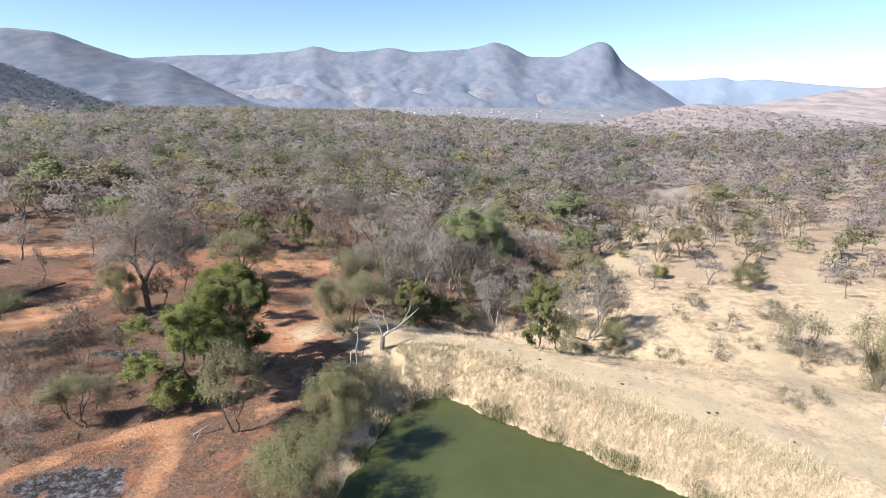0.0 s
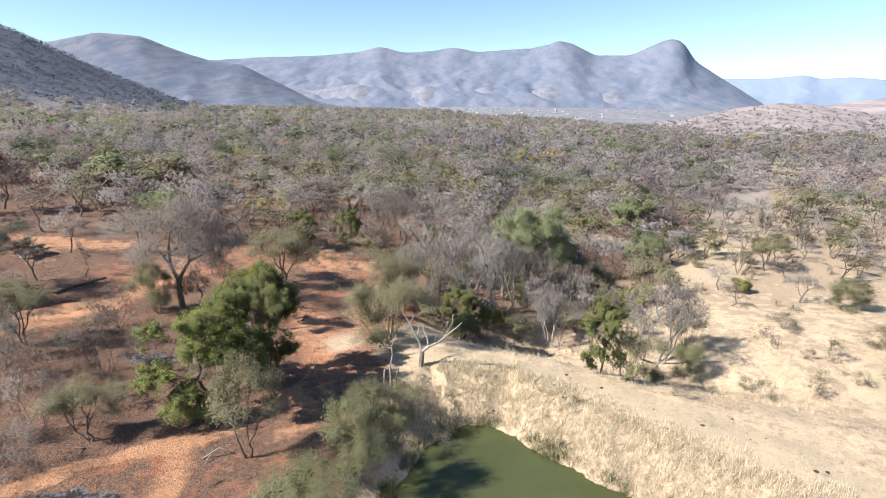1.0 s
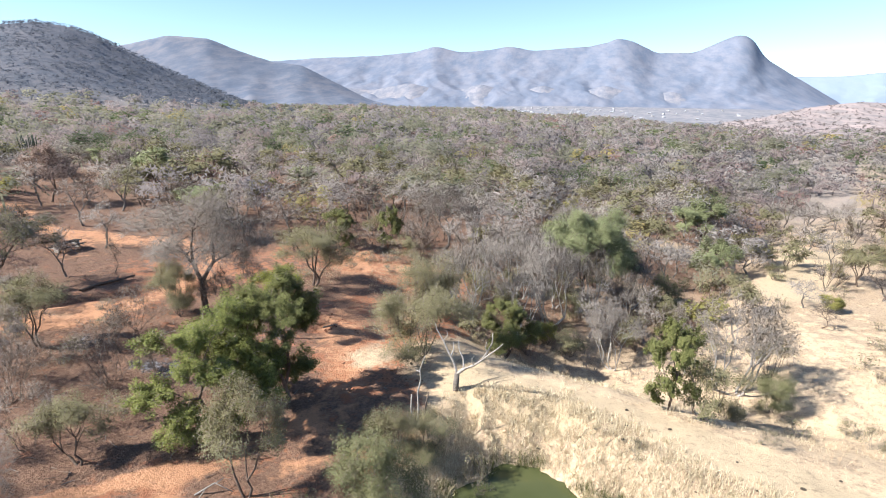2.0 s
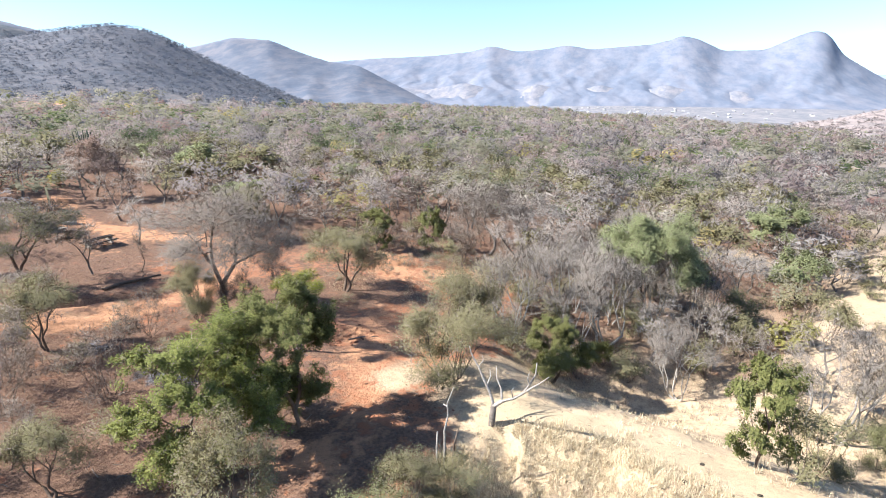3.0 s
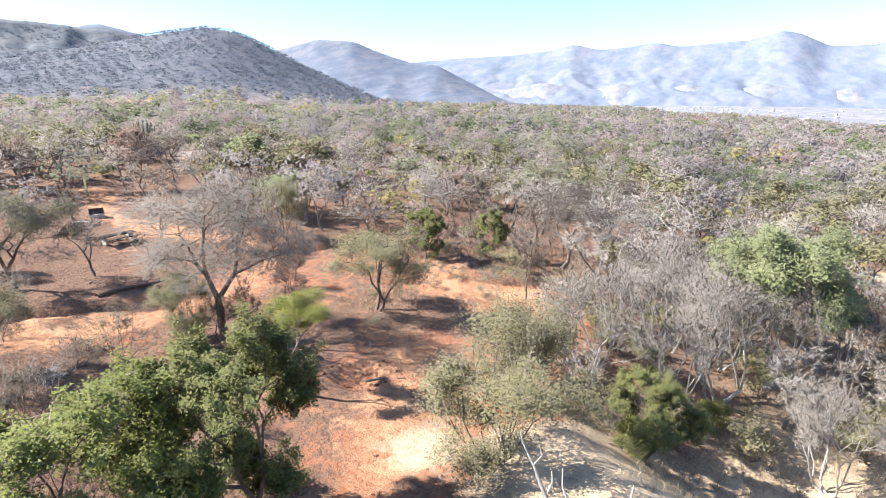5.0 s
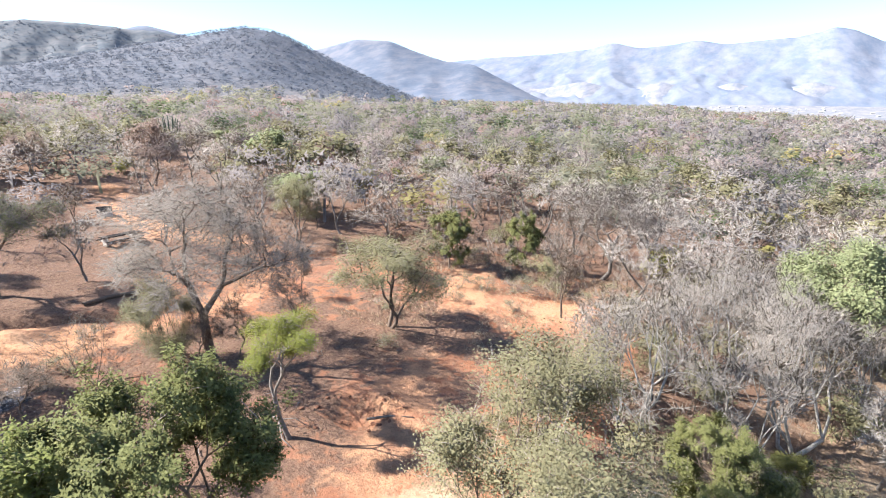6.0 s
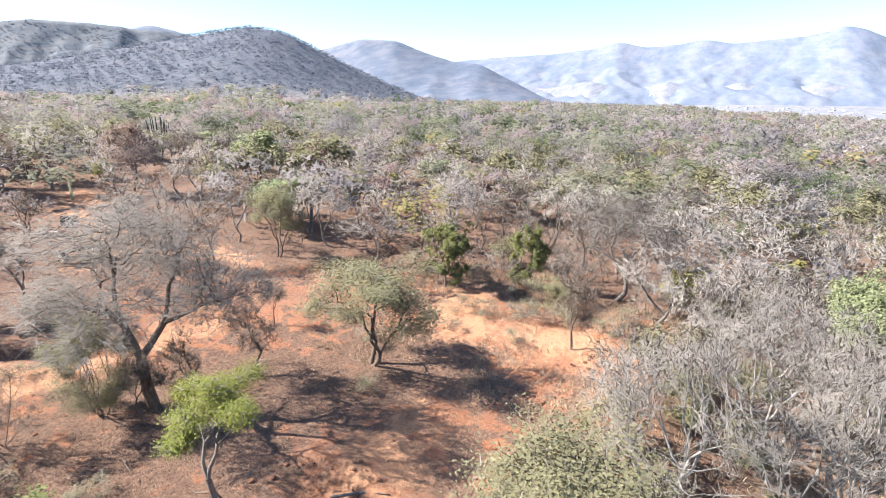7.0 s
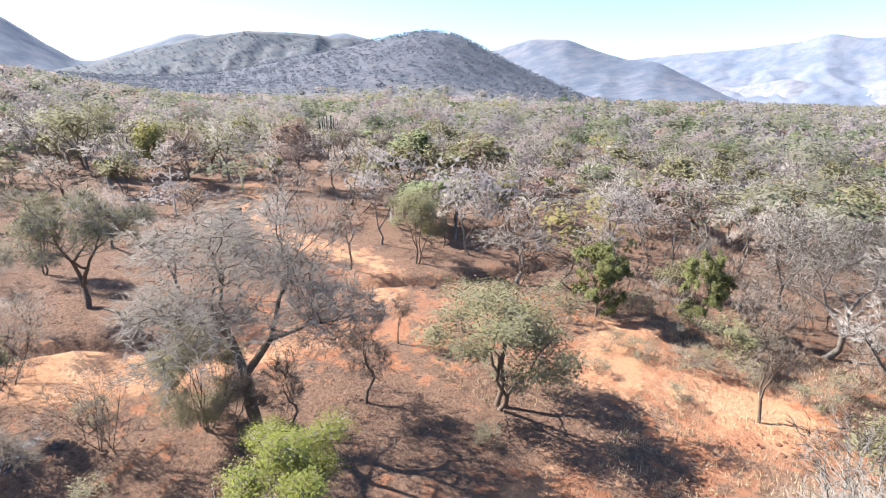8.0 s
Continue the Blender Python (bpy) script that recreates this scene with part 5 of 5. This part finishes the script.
def sticks(name, mat, label, spots, long):
    """Loose twigs lying on the ground as one object, each a thin three-sided rod with a kink."""
    rng = np.random.default_rng(len(spots))
    p = np.array(spots)
    n = len(p)
    a, size = rng.uniform(0, 2 * np.pi, n), long * rng.uniform(0.4, 1.4, n)
    way = np.stack([np.cos(a), np.sin(a)], -1)
    ends = [p - way * size[:, None] / 2, p + rng.normal(0, 0.1, (n, 2)) * size[:, None], p + way * size[:, None] / 2]
    thick = 0.012 + 0.012 * rng.random(n)
    rows = []
    for k, e in enumerate(ends):
        z = land(e[:, 0], e[:, 1]) + 0.02 + rng.random(n) * 0.06
        r = thick * (1.0, 0.8, 0.35)[k]
        across = np.stack([-way[:, 1] * r, way[:, 0] * r, np.zeros(n)], -1)
        mid = np.stack([e[:, 0], e[:, 1], z], -1)
        rows += [mid - across, mid + across, mid + np.stack([np.zeros(n), np.zeros(n), 1.7 * r], -1)]
    verts = np.stack(rows, 1).reshape(-1, 3)
    tris = []
    for s in (0, 3):
        for i, j in ((0, 1), (1, 2), (2, 0)):
            tris += [(s + i, s + j, s + 3 + j), (s + i, s + 3 + j, s + 3 + i)]
    faces = (np.array(tris)[None] + 9 * np.arange(n)[:, None, None]).reshape(-1, 3)
    tagged(new(name, arrays_mesh(name, verts, faces, [mat])), label, "twigs", "", "stuff")


sticks("fallen_twigs", TWIG_DARK, "dark fallen twigs strewn over the red earth", strewn(12, 1300, -58, -6, 24, 82, in_open), 0.42)
sticks("bleached_twigs", TWIG_PALE, "bleached fallen twigs strewn under the trees", strewn(13, 700, -58, 12, 24, 84, in_open), 0.6)


# ---- dead wood ----
def limb_run(soup, stops, r0, r1, sides=6):
    """A bent tapering limb through points."""
    ring, n = None, len(stops) - 1
    for k in range(n):
        a, b = Vector(stops[k]), Vector(stops[k + 1])
        ra, rb = r0 + (r1 - r0) * k / n, r0 + (r1 - r0) * (k + 1) / n
        ring = soup.tube(a, b, ra, rb, sides, ring, k == n - 1)


def wooden(name, runs, mat, x, y, label, category, turn=0.0, sink=0.05, stout=1.0):
    """A dead tree or fallen branch: the first run is its stem, the others branches of it."""
    thing = new(name)
    thing.matrix_basis = pose(x, y, lift(x, y) - sink, 0, 0, turn)
    for k, (stops, r0, r1) in enumerate(runs):
        s = Soup()
        limb_run(s, stops, r0 * stout, r1 * stout)
        part("trunk" if k == 0 else "branch", s.mesh("limb", BARK if k == 0 and len(runs) > 5 else mat, True), mat, thing)
    return tagged(thing, label, category)


wooden("dead_tree", [
    ([(0, 0, -0.2), (0.02, 0, 0.5), (0.08, 0.03, 1.2)], 0.16, 0.125),
    ([(0.08, 0.05, 1.15), (-0.15, 0.1, 1.9), (-0.55, 0.2, 2.6), (-0.85, 0.3, 3.2), (-1.3, 0.4, 3.9), (-1.4, 0.4, 4.3)], 0.07, 0.014),
    ([(0.08, 0.05, 1.15), (0.55, -0.2, 1.65), (1.2, -0.6, 2.15), (1.75, -0.9, 2.7), (2.1, -1.2, 3.4), (2.4, -1.4, 4.1), (2.45, -1.55, 4.8)], 0.085, 0.018),
    ([(1.75, -0.9, 2.7), (2.3, -1.4, 3.4), (2.7, -1.8, 3.9), (3.1, -2.05, 4.4)], 0.045, 0.013),
    ([(0.55, -0.2, 1.65), (0.45, 0.1, 2.2), (0.15, 0.3, 2.7), (0.1, 0.4, 3.3)], 0.05, 0.014),
    ([(-0.35, 0.15, 2.25), (-0.2, 0.35, 2.7), (-0.25, 0.4, 3.1)], 0.035, 0.012),
    ([(-0.85, 0.3, 3.2), (-0.6, 0.35, 3.6), (-0.65, 0.3, 3.9)], 0.03, 0.01),
    ([(1.2, -0.6, 2.15), (1.15, -0.85, 2.7), (1.3, -1.0, 3.0)], 0.03, 0.010),
    ([(2.1, -1.2, 3.4), (2.0, -1.4, 3.8), (2.1, -1.5, 4.2)], 0.028, 0.010)], DEADWOOD, -4.95, 41.15, "bleached dead tree with forked bare limbs on the dam wall", "dead tree", stout=1.4)
wooden("dead_tree", [
    ([(0, 0, -0.2), (0.07, 0, 1.2), (0.04, 0.02, 2.2), (0.22, 0.0, 3.0), (0.2, -0.05, 3.7), (0.52, -0.12, 4.6)], 0.062, 0.016),
    ([(0.2, 0.0, 3.5), (-0.02, 0.0, 3.6)], 0.03, 0.02)], DEADWOOD, -6.46, 37.25, "tall bleached dead stem at the pond's edge", "dead tree", stout=1.3)
wooden("dead_stump", [([(0, 0, -0.2), (-0.05, 0.02, 0.9), (-0.02, 0.05, 1.7)], 0.06, 0.04)], DEADWOOD, -6.86, 37.55, "short bleached stump beside a dead stem", "stump")
wooden("dead_stump", [([(0, 0, -0.2), (0.1, 0.02, 0.8), (0.28, 0.05, 1.6)], 0.08, 0.04)], BARK_DARK, -6.3, 38.2, "short dark stump beside a dead stem", "stump")
wooden("fallen_log", [([(-2.4, 0, 0.12), (-0.8, 0.2, 0.2), (0.9, 0.1, 0.18), (2.5, -0.25, 0.25)], 0.17, 0.10), ([(0.9, 0.1, 0.2), (1.5, 0.7, 0.35), (1.9, 1.2, 0.3)], 0.07, 0.02)],
       BARK_DARK, -39.9, 51.4, "dark fallen log lying across the red earth", "log", 72)
wooden("fallen_branch", [([(-0.9, 0, 0.1), (0.0, 0.15, 0.55), (0.8, 0.0, 0.1)], 0.05, 0.02), ([(0, 0.15, 0.5), (0.3, 0.6, 0.45), (0.5, 0.9, 0.1)], 0.035, 0.012), ([(-0.4, 0.05, 0.35), (-0.7, -0.5, 0.1)], 0.03, 0.012)],
       DEADWOOD, -14.2, 29.4, "small pale fallen branch on brown litter", "branch", 20)
wooden("fallen_branch", [([(-1.6, 0, 0.08), (-0.4, 0.2, 0.3), (0.9, 0.0, 0.12), (1.7, 0.2, 0.06)], 0.06, 0.02), ([(-0.4, 0.2, 0.3), (0.2, 0.8, 0.5), (0.6, 1.2, 0.2)], 0.035, 0.012), ([(0.3, 0.1, 0.2), (0.7, -0.6, 0.35)], 0.03, 0.01)],
       BARK, -20.3, 46.1, "grey fallen branch beside a young tree", "branch", -30)
wooden("fallen_branch", [([(-1.0, 0, 0.06), (0.1, 0.1, 0.1), (1.2, -0.1, 0.06)], 0.07, 0.03)], BARK, -16.6, 49.5, "short pale branch lying by an eroded pit", "branch", 35)


# ---- the picnic place ----
def picnic_table(x, y, turn):
    thing = new("picnic_table")
    thing.matrix_basis = pose(x, y, lift(x, y), 0, 0, turn)
    for k in range(4):
        part("plank", box(bmesh.new(), -1.6, -0.42 + 0.215 * k, 0.72, 1.6, -0.225 + 0.215 * k, 0.78), WOOD, thing)
    for side in (-1, 1):
        part("bench_plank", box(bmesh.new(), -1.6, side * 0.82 - 0.14, 0.42, 1.6, side * 0.82 + 0.14, 0.48), WOOD, thing)
        bm = bmesh.new()
        box(bm, side * 1.25 - 0.09, -0.30, -0.05, side * 1.25 + 0.09, 0.30, 0.718, 0.015)
        box(bm, side * 1.25 - 0.07, -0.95, 0.28, side * 1.25 + 0.07, 0.95, 0.418, 0.01)
        part("leg", bm, CEMENT, thing, "pale cement leg")
    tagged(thing, "long dark wooden picnic table on pale cement legs", "table")


def braai_stand(x, y, turn):
    """A low brick fire stand with an iron grate and back plate."""
    thing = new("fire_stand")
    thing.matrix_basis = pose(x, y, lift(x, y), 0, 0, turn)
    part("base", box(bmesh.new(), -0.7, -0.45, -0.05, 0.7, 0.45, 0.35, 0.03), CEMENT, thing, "stained cement base")
    part("back_plate", box(bmesh.new(), -0.7, 0.37, 0.353, 0.7, 0.43, 0.95, 0.01), IRON, thing, "sooty iron back plate")
    for side in (-1, 1):
        part("side_plate", box(bmesh.new(), side * 0.66 - 0.03, -0.43, 0.353, side * 0.66 + 0.03, 0.366, 0.75, 0.01), IRON, thing)
    for k in range(7):
        part("grate_bar", box(bmesh.new(), -0.6, -0.40 + 0.11 * k, 0.60, 0.6, -0.37 + 0.11 * k, 0.625, 0), IRON, thing)
    tagged(thing, "sooty open-air fire stand on a cement base", "grill")


def slab_bench(x, y, turn):
    thing = new("bench")
    thing.matrix_basis = pose(x, y, lift(x, y), 0, 0, turn)
    part("seat", box(bmesh.new(), -0.8, -0.22, 0.40, 0.8, 0.22, 0.48, 0.015), CEMENT, thing)
    for side in (-1, 1):
        part("leg", box(bmesh.new(), side * 0.55 - 0.08, -0.18, -0.05, side * 0.55 + 0.08, 0.18, 0.397, 0.01), CEMENT, thing)
    tagged(thing, "pale cement bench on red earth", "bench")


picnic_table(-50.9, 58.1, 88)
braai_stand(-60.0, 62.2, 60)
slab_bench(-58.2, 59.4, 40)


# ---- small things on the ground ----
def lump(seed, flat):
    bm = bmesh.new()
    bmesh.ops.create_icosphere(bm, subdivisions=2, radius=1.0)
    for v in bm.verts:
        v.co *= 1 + 0.35 * noise.noise(v.co * 1.7 + Vector((seed * 5.1, 0, 0)))
        v.co.z *= flat
    me = bpy.data.meshes.new("lump")
    bm.to_mesh(me)
    bm.free()
    return me


DROPPINGS = [lump(k, 0.38) for k in range(4)]
for me in DROPPINGS:
    me.materials.append(DUNG)
rng = random.Random(4)
for k in range(28):
    s = rng.uniform(-0.05, 0.85)
    i = min(int(s * 4), 3)
    (ax, ay), (bx, by) = CREST[max(i, 0) + 1], CREST[max(i, 0) + 2]
    u = rng.random()
    x, y = ax + (bx - ax) * u + rng.gauss(0, 1.6), ay + (by - ay) * u + rng.gauss(0, 1.3)
    r = rng.uniform(0.05, 0.13)
    ob = new("dung", DROPPINGS[k % 4])
    ob.matrix_basis = pose(x, y, lift(x, y) + r * 0.1, 0, 0, rng.uniform(0, 360)) @ Matrix.Diagonal((r, r * rng.uniform(0.7, 1.2), r, 1))
    tagged(ob, "dark dry lump of cattle dung on sand", "dung", "dung on the dam")

CLODS = [lump(k + 9, 0.6) for k in range(5)]
for me in CLODS:
    me.materials.append(STONE)
rng = random.Random(8)
for cx, cy, sx, sy, n in [(-17.6, 49.4, 1.8, 1.0, 34), (-35.6, 71.0, 0.8, 3.0, 20), (-9.5, 42.5, 2.0, 1.0, 12), (-31.0, 45.0, 3.0, 1.6, 10), (-12.8, 66.0, 1.0, 0.5, 14), (-13.7, 60.6, 0.5, 0.25, 12)]:
    for k in range(n):
        x, y = rng.gauss(cx, sx), rng.gauss(cy, sy)
        r = rng.uniform(0.04, 0.13)
        ob = new("clod", CLODS[k % 5])
        ob.matrix_basis = pose(x, y, lift(x, y) + r * 0.2, 0, 0, rng.uniform(0, 360)) @ Matrix.Diagonal((r, r * rng.uniform(0.7, 1.4), r, 1))
        tagged(ob, "rough clod of red earth", "clod", "clods of earth")


def marker_post(x, y):
    thing = new("marker_post")
    thing.matrix_basis = pose(x, y, lift(x, y))
    s = Soup()
    limb_run(s, [(0, 0, -0.2), (0.03, 0, 2.4), (0.02, 0, 4.9)], 0.07, 0.055, 8)
    part("pole", s.mesh("pole", DEADWOOD, True), DEADWOOD, thing)
    part("sign", box(bmesh.new(), -0.06, -0.09, 4.2, 0.45, -0.06, 4.8, 0.01), WHITE, thing, "blank white board")
    tagged(thing, "thin grey pole with a small white board on sand", "post")


marker_post(27.9, 30.7)


# ---- the candelabra tree and the far village ----
def candelabra(x, y, tall):
    thing = new("candelabra_tree")
    thing.matrix_basis = pose(x, y, float(land(x, y)))
    rng = random.Random(3)
    s = Soup()
    limb_run(s, [(0, 0, -0.2), (0, 0, tall * 0.35)], 0.25, 0.22, 6)
    part("trunk", s.mesh("trunk", BARK_DARK, True), BARK_DARK, thing)
    for k in range(16):
        a, r = 2 * math.pi * k / 16, rng.uniform(0.4, 2.2)
        s = Soup()
        limb_run(s, [(0, 0, tall * 0.3), (math.cos(a) * r * 0.8, math.sin(a) * r * 0.8, tall * 0.42), (math.cos(a) * r, math.sin(a) * r, tall * 0.6), (math.cos(a) * r * 1.08, math.sin(a) * r * 1.08, tall * rng.uniform(0.78, 1.0))], 0.12, 0.085, 5)
        part("arm", s.mesh("arm", SUCCULENT, True), SUCCULENT, thing)
    tagged(thing, "dark green candelabra-shaped succulent tree above the bush", "tree")


candelabra(-97.0, 97.0, 6.2)


def valley_height(x, y):
    """Height of the valley floor."""
    r = math.hypot(x, y)
    s = (r - 900) / 1400
    top = 15 + 2300 * math.tan(radians(float(skyline(np.degrees(np.arctan2(-x, y)), [(-34.0, -0.75), (-16.0, -0.25), (0.0, 0.0), (16.0, -0.1), (34.0, -0.3)]))))
    return -14 + (top + 14) * (0.35 * s + 0.65 * s ** 2.2)


def village():
    """Far houses, too small to count: walls with a ridged roof, joined in one object."""
    rng = np.random.default_rng(21)
    vs, fs, ms, base = [], [], [], 0
    for _ in range(170):
        a, r = np.radians(rng.normal(4, 8)), rng.uniform(1250, 2100)
        x, y = -np.sin(a) * r, np.cos(a) * r
        z = valley_height(x, y) - 0.5
        w, d, h = rng.uniform(4, 8), rng.uniform(3, 6), rng.uniform(2.4, 3.2)
        t = rng.uniform(0, np.pi)
        local = np.array([(-w, -d, -2), (w, -d, -2), (w, d, -2), (-w, d, -2), (-w, -d, h), (w, -d, h), (w, d, h), (-w, d, h), (-w, 0, h + 1.6), (w, 0, h + 1.6)]) * (0.5, 0.5, 1)
        c, s = np.cos(t), np.sin(t)
        vs.append(np.stack([local[:, 0] * c - local[:, 1] * s + x, local[:, 0] * s + local[:, 1] * c + y, local[:, 2] + z], -1))
        f = np.array([(0, 1, 5), (0, 5, 4), (1, 2, 6), (1, 6, 5), (2, 3, 7), (2, 7, 6), (3, 0, 4), (3, 4, 7), (4, 8, 7), (5, 6, 9), (4, 5, 9), (4, 9, 8), (6, 7, 8), (6, 8, 9)])
        fs.append(f + base)
        ms.append(np.array([0] * 10 + [1] * 4))
        base += 10
    tagged(new("far_village", arrays_mesh("far_village", np.concatenate(vs), np.concatenate(fs), [WALLS, ROOFS], np.concatenate(ms))), "small pale houses of a far village in the valley", "houses", "", "stuff")


village()
